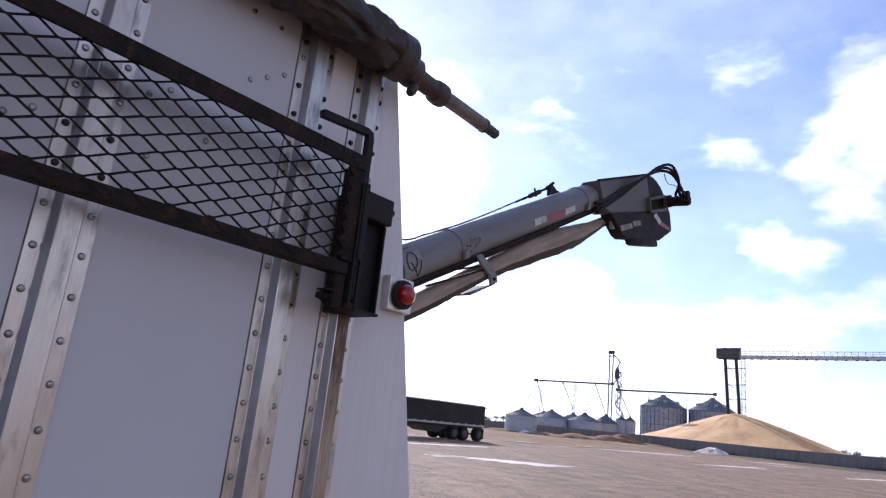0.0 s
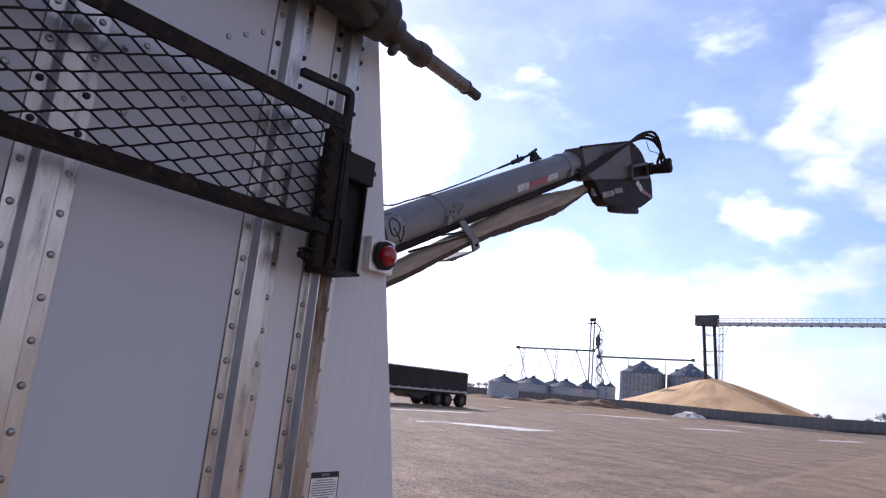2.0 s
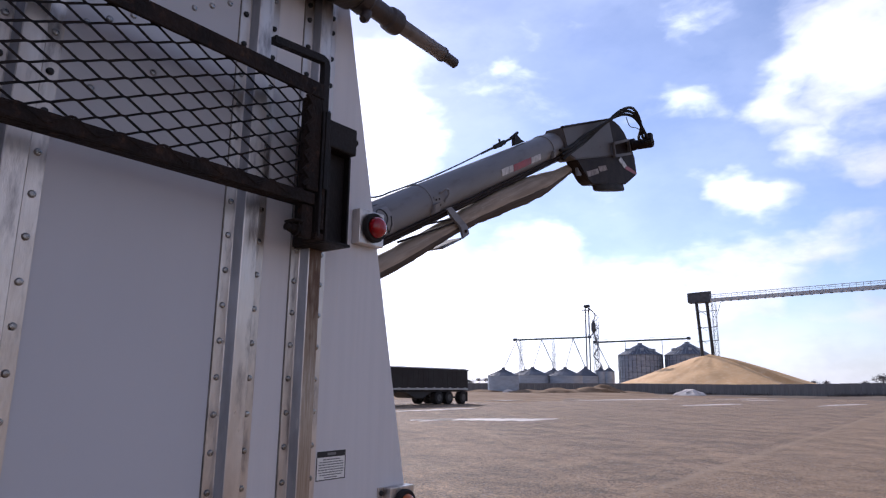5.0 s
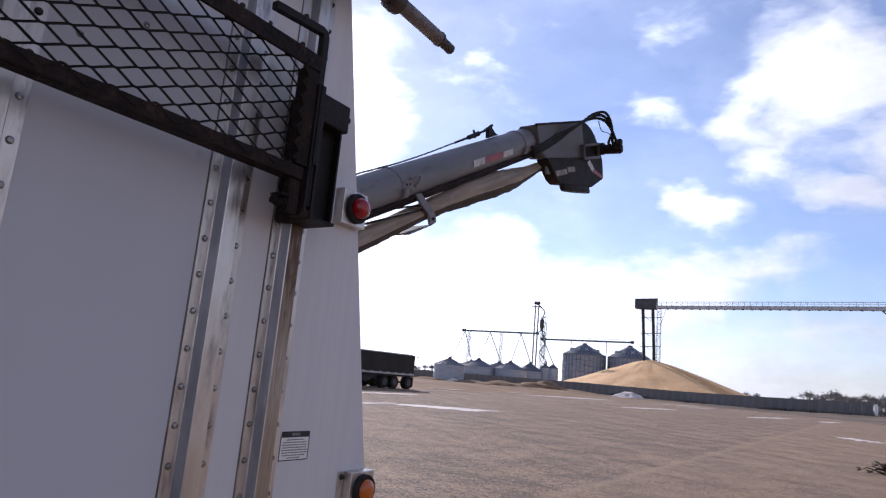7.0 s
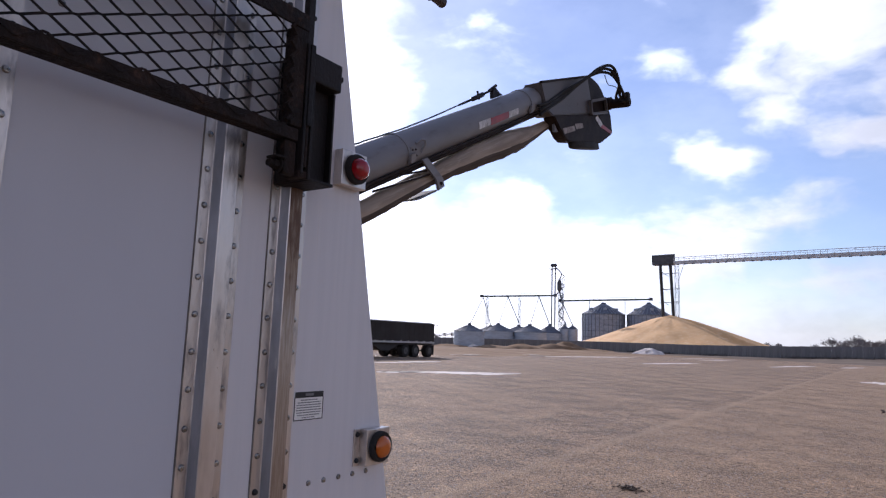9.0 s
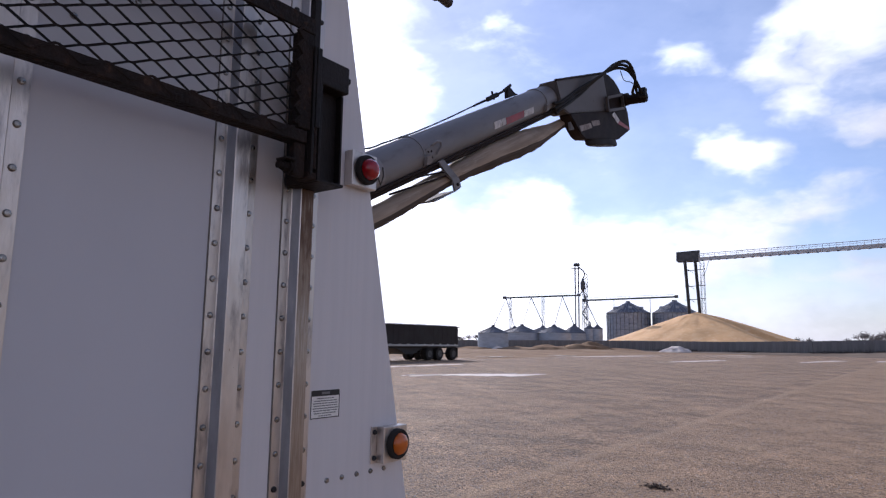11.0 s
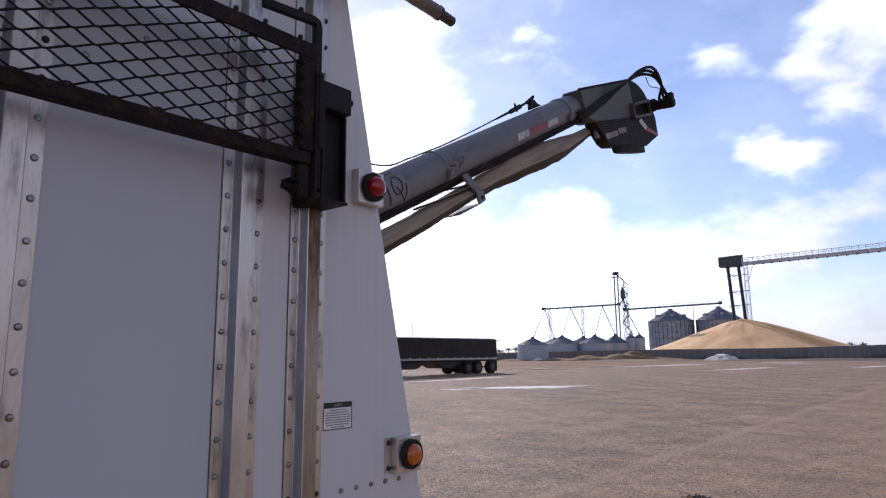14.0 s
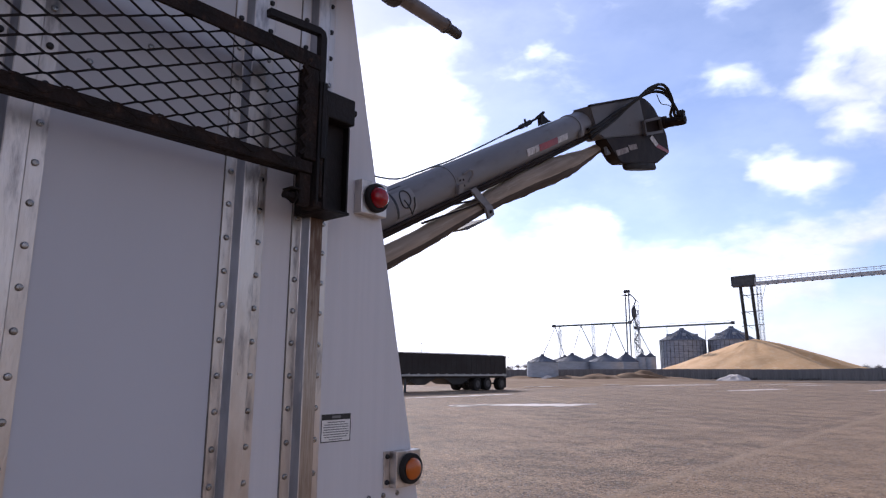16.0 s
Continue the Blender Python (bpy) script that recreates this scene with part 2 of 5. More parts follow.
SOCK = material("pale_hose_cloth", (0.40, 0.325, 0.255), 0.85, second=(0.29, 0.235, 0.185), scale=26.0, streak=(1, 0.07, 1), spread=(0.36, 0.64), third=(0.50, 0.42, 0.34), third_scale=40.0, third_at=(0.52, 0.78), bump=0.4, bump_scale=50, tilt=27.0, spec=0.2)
# darker copy of the hose cloth, colouring in the shade below
SOCK_UNDER = material("shaded_hose_underside", (0.105, 0.085, 0.072), 0.9, second=(0.070, 0.056, 0.047), scale=26.0, streak=(1, 0.07, 1), third=(0.14, 0.115, 0.095), third_scale=40.0, third_at=(0.55, 0.8), bump=0.4, bump_scale=50, tilt=27.0, spec=0.2)
tree = SOCK.node_tree
shell, out = [k for k in tree.nodes if k.type == "BSDF_PRINCIPLED"][0], [k for k in tree.nodes if k.type == "OUTPUT_MATERIAL"][0]
through_cloth, blend = tree.nodes.new("ShaderNodeBsdfTranslucent"), tree.nodes.new("ShaderNodeMixShader")
through_cloth.inputs[0].default_value, blend.inputs[0].default_value = (0.50, 0.42, 0.33, 1.0), 0.07
tree.links.new(shell.outputs[0], blend.inputs[1])
tree.links.new(through_cloth.outputs[0], blend.inputs[2])
tree.links.new(blend.outputs[0], out.inputs[0])
PLATE = material("pale_plate", (0.235, 0.225, 0.225), 0.5)
RED_TAPE = material("red_reflector", (0.33, 0.022, 0.026), 0.4, second=(0.22, 0.02, 0.022), scale=12.0)
DECAL = material("faded_decal", (0.30, 0.245, 0.20), 0.5, second=(0.16, 0.11, 0.085), scale=20.0)
WHITE_TAPE = material("white_reflector", (0.62, 0.60, 0.58), 0.4, second=(0.4, 0.37, 0.35), scale=18.0)
SEMI_BLACK = material("black_trailer_paint", (0.020, 0.0135, 0.0125), 0.5, second=(0.026, 0.021, 0.020), scale=0.6, third=(0.04, 0.033, 0.03), third_scale=3.0, third_at=(0.6, 0.85), bump=0.05, bump_scale=3, spec=0.25)
CHROME = material("trailer_rail_metal", (0.45, 0.45, 0.46), 0.35, 0.9)
HUB = material("wheel_hub_metal", (0.10, 0.097, 0.094), 0.5, 0.5, second=(0.06, 0.055, 0.052), scale=5.0)
GALV = material("galvanised_sheet", (0.44, 0.475, 0.52), 0.5, 0.12, second=(0.36, 0.39, 0.43), scale=0.6, streak=(1, 1, 3), third=(0.26, 0.28, 0.31), third_scale=2.5, third_at=(0.6, 0.85), bump=0.1, bump_scale=3)
GALV_BIG = material("slate_galvanised_sheet", (0.36, 0.40, 0.47), 0.5, 0.1, second=(0.27, 0.305, 0.365), scale=0.5, streak=(1, 1, 3), third=(0.50, 0.53, 0.57), third_scale=2.0, third_at=(0.55, 0.8), bump=0.1, bump_scale=3)
GALV_ROOF = material("galvanised_roof", (0.16, 0.172, 0.20), 0.6, 0.0, second=(0.115, 0.125, 0.148), scale=0.7, third=(0.24, 0.26, 0.29), third_scale=1.5, third_at=(0.6, 0.8), spec=0.25)
RIB = material("roof_rib_metal", (0.42, 0.44, 0.47), 0.5, 0.2)
PALE_IRON = material("pale_galvanised_steel", (0.66, 0.65, 0.64), 0.5, 0.1, second=(0.50, 0.49, 0.48), scale=0.8)
DARK_IRON = material("dark_iron", (0.07, 0.075, 0.08), 0.55, 0.4, second=(0.11, 0.11, 0.115), scale=1.5)
BELT_IRON = material("weathered_conveyor_steel", (0.085, 0.125, 0.105), 0.55, 0.2, second=(0.10, 0.105, 0.10), scale=1.0)
LEG_IRON = material("black_leg_steel", (0.022, 0.020, 0.020), 0.55, 0.1, second=(0.045, 0.038, 0.035), scale=1.5)
GREY_IRON = material("grey_structural_steel", (0.30, 0.31, 0.33), 0.5, 0.5, second=(0.22, 0.23, 0.25), scale=1.5)
CORN = material("yellow_corn", (0.88, 0.53, 0.24), 0.8, second=(0.78, 0.45, 0.19), scale=0.22, third=(0.90, 0.60, 0.31), third_scale=0.9, third_at=(0.46, 0.75), bump=0.6, bump_scale=3)
PANEL = material("grey_wall_panel", (0.225, 0.21, 0.20), 0.6, second=(0.135, 0.125, 0.117), scale=0.7, streak=(1, 1, 0.2), third=(0.25, 0.235, 0.22), third_scale=3.0, pieces=0.10)
SNOW = material("old_snow", (0.82, 0.72, 0.63), 0.75, second=(0.70, 0.60, 0.51), scale=1.5, third=(0.42, 0.34, 0.28), third_scale=3.0, third_at=(0.64, 0.92), bump=0.3, bump_scale=6)
SOIL = material("dry_soil_and_straw", (0.34, 0.230, 0.140), 0.95, second=(0.26, 0.168, 0.10), scale=0.16, third=(0.17, 0.115, 0.07), third_scale=0.6, third_at=(0.50, 0.78), bump=0.6, bump_scale=4, spec=0.1)
BANK = material("trodden_brown_soil", (0.235, 0.185, 0.14), 0.95, second=(0.165, 0.128, 0.10), scale=0.22, streak=(0.4, 1, 1), third=(0.085, 0.065, 0.055), third_scale=0.8, third_at=(0.55, 0.8), bump=0.6, bump_scale=4, spec=0.1)
BARK = material("winter_bark", (0.19, 0.17, 0.165), 0.9, second=(0.24, 0.22, 0.21), scale=2.0)
BUSH = material("dry_bush_stems", (0.05, 0.043, 0.04), 0.9, second=(0.08, 0.066, 0.058), scale=2.0)
HUSK = material("dry_husk", (0.36, 0.28, 0.19), 0.85, second=(0.10, 0.075, 0.055), scale=9.0, pieces=0.6)
DARK_RAG = material("dark_scrap", (0.030, 0.021, 0.017), 0.85, second=(0.06, 0.035, 0.026), scale=25.0, spec=0.2)


def lens_material(name, colour):
    mat = bpy.data.materials.new(name)
    mat.use_nodes = True
    mat.node_tree.nodes.clear()
    n = Nodes(mat.node_tree)
    place = n("ShaderNodeTexCoord").outputs["Object"]
    cells = n("ShaderNodeTexVoronoi", {"Vector": place, "Scale": 170.0}).outputs[0]
    dip = n("ShaderNodeBump", {"Strength": 0.12, "Distance": 0.002, "Height": cells}).outputs[0]
    tint = n.mix(n.noise(place, 40.0), colour, tuple(0.7 * c for c in colour))
    n("ShaderNodeOutputMaterial", {0: n("ShaderNodeBsdfPrincipled", {"Base Color": tint, "Roughness": 0.22, "Transmission Weight": 0.25, "IOR": 1.49, "Normal": dip, "Coat Weight": 0.5}).outputs[0]})
    return mat


RED_LENS, AMBER_LENS = lens_material("red_lamp_lens", (0.52, 0.006, 0.014)), lens_material("amber_lamp_lens", (0.80, 0.17, 0.008))


def asphalt_material():
    mat = bpy.data.materials.new("worn_chip_seal")
    mat.use_nodes = True
    mat.node_tree.nodes.clear()
    n = Nodes(mat.node_tree)
    place = n("ShaderNodeTexCoord").outputs["Object"]
    turned = n("ShaderNodeVectorRotate", {"Vector": place, "Angle": radians(38.0)}, rotation_type="Z_AXIS").outputs[0]
    wheel_paths = n("ShaderNodeVectorMath", {0: turned, 1: (0.12, 1.0, 1.0)}, operation="MULTIPLY").outputs[0]
    colour = n.mix(n.ramp(n.noise(place, 0.11, 5.0), 0.36, 0.64), (0.330, 0.210, 0.122), (0.235, 0.152, 0.091))
    colour = n.mix(n.ramp(n.noise(wheel_paths, 0.32, 7.0, 0.66), 0.45, 0.60, 0.0, 0.6), colour, (0.140, 0.090, 0.054))
    colour = n.mix(n.ramp(n.noise(wheel_paths, 0.9, 6.0, 0.62), 0.48, 0.66, 0.0, 0.45), colour, (0.43, 0.285, 0.165))
    colour = n.mix(n.ramp(n.noise(place, 1.7, 8.0, 0.74), 0.47, 0.60, 0.0, 0.55), colour, (0.120, 0.077, 0.047))
    colour = n.mix(n.ramp(n.noise(n("ShaderNodeVectorMath", {0: place, 1: (3.1, 9.7, 0.0)}, operation="ADD").outputs[0], 2.6, 7.0, 0.74), 0.52, 0.66, 0.0, 0.55), colour, (0.43, 0.30, 0.19))
    blots = n.ramp(n.noise(place, 0.42, 8.0, 0.7), 0.50, 0.66, 0.0, 0.75)
    colour = n.mix(blots, colour, (0.113, 0.072, 0.043))
    colour = n.mix(n.ramp(n.noise(place, 6.0, 6.0, 0.75), 0.47, 0.66, 0.0, 0.6), colour, (0.129, 0.080, 0.049))
    colour = n.mix(n.ramp(n.noise(n("ShaderNodeVectorMath", {0: place, 1: (7.3, 2.1, 0.0)}, operation="ADD").outputs[0], 0.55, 7.0, 0.66), 0.52, 0.72, 0.0, 0.55), colour, (0.356, 0.271, 0.164))
    colour = n.mix(n.ramp(n.noise(place, 44.0, 4.0, 0.8), 0.52, 0.62, 0.0, 0.85), colour, (0.067, 0.047, 0.032))
    colour = n.mix(n.ramp(n.noise(place, 60.0, 3.0, 0.8), 0.535, 0.63, 0.0, 0.75), colour, (0.540, 0.413, 0.267))
    stones = n("ShaderNodeTexVoronoi", {"Vector": place, "Scale": 42.0, "Randomness": 1.0})
    hue = n("ShaderNodeSeparateXYZ", {0: stones.outputs["Color"]}).outputs[0]
    colour = n.mix(n.ramp(hue, 0.60, 0.98, 0.0, 0.70), colour, (0.590, 0.387, 0.220))
    colour = n.mix(n.ramp(hue, 0.38, 0.02, 0.0, 0.70), colour, (0.068, 0.044, 0.026))
    chips = n("ShaderNodeTexVoronoi", {"Vector": place, "Scale": 17.0})
    tone = n("ShaderNodeSeparateXYZ", {0: chips.outputs["Color"]})
    near = n.ramp(chips.outputs["Distance"], 0.5, 0.2)
    colour = n.mix(n.math("MULTIPLY", near, n.ramp(tone.outputs[1], 0.80, 0.92, 0.0, 0.75)), colour, (0.634, 0.432, 0.251))
    colour = n.mix(n.math("MULTIPLY", near, n.ramp(tone.outputs[2], 0.80, 0.92, 0.0, 0.85)), colour, (0.040, 0.025, 0.016))
    uneven = n.math("MULTIPLY", n.ramp(n.noise(place, 0.8, 12.0, 0.82), 0.36, 0.64, 0.66, 1.34), n.ramp(n.noise(wheel_paths, 0.5, 10.0, 0.75), 0.36, 0.64, 0.86, 1.14))
    colour = n("ShaderNodeVectorMath", {0: colour, 1: n("ShaderNodeCombineXYZ", {0: uneven, 1: uneven, 2: uneven}).outputs[0]}, operation="MULTIPLY").outputs[0]
    # a straight joint between two pavings, running the long way
    across = n("ShaderNodeSeparateXYZ", {0: place}).outputs[0]
    wobble = n.math("MULTIPLY_ADD", n.noise(place, 0.8, 4.0), 0.25, -0.125)
    side = n.math("ADD", n.math("ADD", across, 3.9), wobble)
    line = n.ramp(n.math("ABSOLUTE", side), 0.20, 0.02, 0.0, 0.42)
    colour = n.mix(n.ramp(side, -0.06, 0.06, 0.0, 0.24), colour, (0.385, 0.252, 0.140))
    colour = n.mix(line, colour, (0.44, 0.31, 0.19))
    colour = n("ShaderNodeVectorMath", {0: colour, 1: (1.045, 1.0, 0.955)}, operation="MULTIPLY").outputs[0]
    height = n.math("ADD", n.math("MULTIPLY_ADD", n.noise(place, 38.0, 3.0, 0.7), 1.6, stones.outputs["Distance"]), n.math("MULTIPLY", n.noise(place, 3.0, 6.0), 1.5))
    sockets = {"Base Color": colour, "Roughness": n.math("MULTIPLY_ADD", n.noise(place, 0.4), 0.2, 0.72), "Normal": n("ShaderNodeBump", {"Strength": 1.0, "Distance": 0.022, "Height": height}).outputs[0]}
    n("ShaderNodeOutputMaterial", {0: n("ShaderNodeBsdfPrincipled", sockets).outputs[0]})
    return mat


ASPHALT = asphalt_material()

# ---- building blocks ----
def base(ob):
    """The place of an object in the world, by its own and its parents' poses."""
    return base(ob.parent) @ ob.matrix_basis if ob.parent else ob.matrix_basis.copy()


def thing(name, at, label, category, group="", kind=""):
    ob = new(name)
    ob.empty_display_size = 0.2
    ob.matrix_basis = Matrix.Translation(at)
    return tagged(ob, label, category, group, kind)


def mesh(name, bm, mat, smooth=False):
    data = bpy.data.meshes.new(name)
    bmesh.ops.recalc_face_normals(bm, faces=bm.faces)
    bm.to_mesh(data)
    bm.free()
    data.materials.append(mat)
    if smooth:
        data.shade_smooth()
        data.set_sharp_from_angle(angle=radians(38))
    return data


def part(name, bm, mat, parent=None, label="", smooth=False):
    """A bmesh in world places as one mesh object under a thing or a part."""
    if parent:
        bm.transform(base(parent).inverted())
    ob = new(name, mesh(name, bm, mat, smooth))
    ob.parent = parent
    return tagged(ob, label)


def box(bm, lo, hi, bevel=0.0):
    verts = bmesh.ops.create_cube(bm, size=1.0)["verts"]
    for v in verts:
        v.co = [lo[k] + (v.co[k] + 0.5) * (hi[k] - lo[k]) for k in range(3)]
    if bevel:
        bmesh.ops.bevel(bm, geom=list({e for v in verts for e in v.link_edges}), offset=bevel, segments=2, affect="EDGES", profile=0.6)


def boxed(lo, hi, bevel=0.0):
    bm = bmesh.new()
    box(bm, lo, hi, bevel)
    return bm


def tube(bm, points, radii, seg=10, closed=True, squash=1.0):
    """A tube through points, with one radius or one for each."""
    points = [Vector(p) for p in points]
    radii = radii if isinstance(radii, (list, tuple)) else [radii] * len(points)
    rings, side = [], None
    for k, p in enumerate(points):
        along = (points[min(k + 1, len(points) - 1)] - points[max(k - 1, 0)]).normalized()
        if side is None:
            side = along.cross(Vector((0, 0, 1)) if abs(along.z) < 0.9 else Vector((1, 0, 0))).normalized()
        side = (side - along * side.dot(along)).normalized()
        up = side.cross(along)
        rings.append([bm.verts.new(p + radii[k] * (math.cos(a) * side + math.sin(a) * squash * up)) for a in (2 * math.pi * (j + 0.5) / seg for j in range(seg))])
    for a, b in zip(rings, rings[1:]):
        for j in range(seg):
            bm.faces.new((a[j], a[(j + 1) % seg], b[(j + 1) % seg], b[j]))
    if closed:
        bm.faces.new(rings[0][::-1])
        bm.faces.new(rings[-1])


def tubed(points, radii, seg=10, squash=1.0):
    bm = bmesh.new()
    tube(bm, points, radii, seg, True, squash)
    return bm


def curve(points, steps=6):
    """Points of a smooth line through the given ones."""
    p = [Vector(q) for q in points]
    p = [2 * p[0] - p[1], *p, 2 * p[-1] - p[-2]]
    out = []
    for a, b, c, d in zip(p, p[1:], p[2:], p[3:]):
        for k in range(steps):
            t = k / steps
            out.append(0.5 * (2 * b + (c - a) * t + (2 * a - 5 * b + 4 * c - d) * t * t + (3 * b - a - 3 * c + d) * t**3))
    return [*out, p[-2]]


def prism(bm, outline, shift):
    """A flat outline of 3D points, pushed along shift."""
    a = [bm.verts.new(p) for p in outline]
    b = [bm.verts.new(Vector(p) + Vector(shift)) for p in outline]
    bm.faces.new(a)
    bm.faces.new(b[::-1])
    for k in range(len(a)):
        bm.faces.new((a[k - 1], a[k], b[k], b[k - 1]))


def prismed(outline, shift, bevel=0.0):
    bm = bmesh.new()
    prism(bm, outline, shift)
    if bevel:
        bmesh.ops.bevel(bm, geom=bm.edges[:], offset=bevel, segments=2, affect="EDGES")
    return bm


def dome(bm, centre, radius, high, seg=10):
    """A low round head that looks along +x."""
    c = Vector(centre)
    rings = [[bm.verts.new(c + Vector((h * high, f * radius * math.cos(a), f * radius * math.sin(a)))) for a in (2 * math.pi * j / seg for j in range(seg))] for f, h in ((1.0, -0.1), (0.95, 0.35), (0.7, 0.8))]
    top = bm.verts.new(c + Vector((high, 0, 0)))
    for a, b in zip(rings, rings[1:]):
        for j in range(seg):
            bm.faces.new((a[j], a[(j + 1) % seg], b[(j + 1) % seg], b[j]))
    for j in range(seg):
        bm.faces.new((rings[-1][j], rings[-1][(j + 1) % seg], top))


# ---- ground ----
def sheet(name, x0, x1, y0, y1, z, nx, ny, mat, rough=0.0, label="", category=""):
    bm = bmesh.new()
    grid = [[bm.verts.new((x0 + (x1 - x0) * i / nx, y0 + (y1 - y0) * j / ny, z + rough * noise.noise((i * 0.37, j * 0.37, z)))) for i in range(nx + 1)] for j in range(ny + 1)]
    for j in range(ny):
        for i in range(nx):
            bm.faces.new((grid[j][i], grid[j][i + 1], grid[j + 1][i + 1], grid[j + 1][i]))
    return tagged(part(name, bm, mat), label, category, kind="structure")


sheet("ground", -2500, 2500, -2500, 2500, -0.06, 40, 40, SOIL, 0, "flat dry winter field of brown soil and straw", "ground")


def outline_sheet(name, corners, z, mat, thick, jag, label, category, seed):
    """A paved or snowy patch with an uneven edge."""
    rng = random.Random(seed)
    loop = []
    for a, b in zip(corners, corners[1:] + corners[:1]):
        a, b = Vector((*a, 0)), Vector((*b, 0))
        steps = max(2, int((b - a).length / (jag * 3)))
        side = Vector((-(b - a).y, (b - a).x, 0)).normalized()
        loop += [a + (b - a) * k / steps + side * rng.uniform(-jag, jag) for k in range(steps)]
    bm = bmesh.new()
    prism(bm, [(p.x, p.y, z - thick) for p in loop], (0, 0, thick))
    return tagged(part(name, bm, mat), label, category, kind="structure")


outline_sheet("pavement", [(-120, -60), (120, -60), (120, 112), (40, 98), (4, 104), (-14, 117), (-27, 110), (-34, 97), (-33.5, 84), (-33.0, 73), (-33.8, 63), (-31.5, 51), (-44, 50), (-120, 40)], 0.0, ASPHALT, 0.05, 0.7, "worn brownish chip-seal yard with a long joint and speckled gravel", "pavement", 3)

SNOW_STRIPS = [
    ("ragged thin strip of old snow on the yard", [(-18.7, 24.0), (-17.3, 24.6), (-15.5, 26.4), (-15.4, 28.6), (-16.4, 28.0), (-18.3, 26.0)]),
    ("thin broken tail of an old snow strip", [(-19.3, 22.9), (-18.6, 23.3), (-18.4, 24.3), (-19.0, 24.0)]),
    ("small snow remnant along the yard edge", [(-36.9, 55.0), (-36.1, 57.0), (-36.2, 60.0), (-37.0, 58.5)]),
    ("white snow remnant beside the dry verge", [(-37.0, 70.4), (-35.8, 71.5), (-35.7, 73.6), (-36.8, 72.6)]),
    ("long thin snow streak beside a parked trailer", [(-26.6, 26.0), (-25.6, 31.0), (-25.9, 36.5), (-26.5, 36.4), (-26.4, 30.0)]),
    ("distant streak of old snow across the yard", [(-33.2, 63.5), (-30.5, 74.0), (-28.6, 84.0), (-30.2, 83.0), (-32.2, 73.0)]),
    ("small distant patch of leftover snow", [(-18.6, 57.5), (-17.4, 63.0), (-16.5, 69.0), (-17.6, 68.0), (-18.6, 62.0)]),
    ("far thin snow patch near the yard edge", [(-9.8, 70.0), (-8.4, 78.0), (-7.4, 83.5), (-8.6, 82.0), (-9.6, 76.0)]),
    ("thin crossways strip of old snow", [(-1.6, 43.6), (-0.5, 43.0), (0.6, 43.7), (0.1, 44.5), (-1.0, 44.7)]),
    ("short thin snow patch near the verge", [(-4.7, 82.0), (-3.6, 85.0), (-3.0, 89.0), (-3.9, 88.5), (-4.6, 85.5)]),
    ("short faint snow streak before the low wall", [(-20.6, 88.0), (-19.4, 92.0), (-18.2, 97.0), (-18.9, 96.0), (-20.2, 91.5)]),
    ("faint snow patch far out on the yard", [(-25.0, 92.0), (-22.0, 104.0), (-21.0, 108.0), (-23.2, 105.0)]),
]
for k, (label, corners) in enumerate(SNOW_STRIPS):
    rng = random.Random(40 + k)
    loop = []
    for a, b in zip(corners, corners[1:] + corners[:1]):
        a, b = Vector((*a, 0)), Vector((*b, 0))
        loop += [a + (b - a) * j / 14 + Vector((rng.gauss(0, 0.07), rng.gauss(0, 0.28), 0)) for j in range(14)]
    bm = bmesh.new()
    prism(bm, [(p.x, p.y, -0.01) for p in loop], (0, 0, 0.020))
    # crumbs and smaller tongues round the strip
    mid = sum((Vector((*p, 0)) for p in corners), Vector()) / len(corners)
    for _ in range(26):
        p = rng.choice(loop).lerp(mid, rng.uniform(-0.25, 0.1))
        r = rng.uniform(0.06, 0.28)
        ring = [(p.x + r * math.cos(t) * rng.uniform(0.6, 1), p.y + 2.6 * r * math.sin(t) * rng.uniform(0.6, 1), -0.01) for t in (2 * math.pi * j / 9 for j in range(9))]
        prism(bm, ring, (0, 0, 0.016))
    tagged(part("snow_patch", bm, SNOW), label, "snow", "snow patches on the yard")


def heap(name, at, rx, ry, high, mat, label, category, seed, lumps=0.35, group=""):
    """A low irregular heap on the ground."""
    bm = bmesh.new()
    rings = []
    for i in range(9):
        f = 1 - i / 8
        ring = []
        for j in range(28):
            a = 2 * math.pi * j / 28
            w = 1 + lumps * noise.noise((3 * math.cos(a) + seed, 3 * math.sin(a), 2 * f))
            z = high * (1 - f**1.6) * (1 + lumps * noise.noise((2.5 * f * math.cos(a), 2.5 * f * math.sin(a), seed)))
            ring.append(bm.verts.new((at[0] + rx * f * w * math.cos(a), at[1] + ry * f * w * math.sin(a), z - 0.07 * (i == 0))))
        rings.append(ring)
    for a, b in zip(rings, rings[1:-1]):
        for j in range(28):
            bm.faces.new((a[j], a[(j + 1) % 28], b[(j + 1) % 28], b[j]))
    bm.faces.new(rings[-2])
    for v in rings[-1]:
        bm.verts.remove(v)
    return tagged(part(name, bm, mat, smooth=True), label, category, group)


heap("snow_pile", (-74.2, 118.5), 1.5, 1.0, 0.65, SNOW, "small leftover heap of dirty snow by a grain bin", "snow pile", 8, 0.4)
heap("snow_pile", (-40.0, 129.5), 3.2, 2.2, 1.1, SNOW, "ploughed heap of dirty white snow by the wall", "snow pile", 5, 0.45)
for k, (x, y, rx, high) in enumerate([(-72, 122, 7, 0.55), (-66, 126, 6, 1.0), (-58.5, 128, 7, 1.55), (-53, 131, 6, 0.6), (-80, 120, 5, 0.45)]):
    heap("soil_mound", (x, y), rx, 4.0, high, SOIL, "low mound of dry brown soil and straw", "mound", 11 + k, 0.6, "mounds along the yard edge")
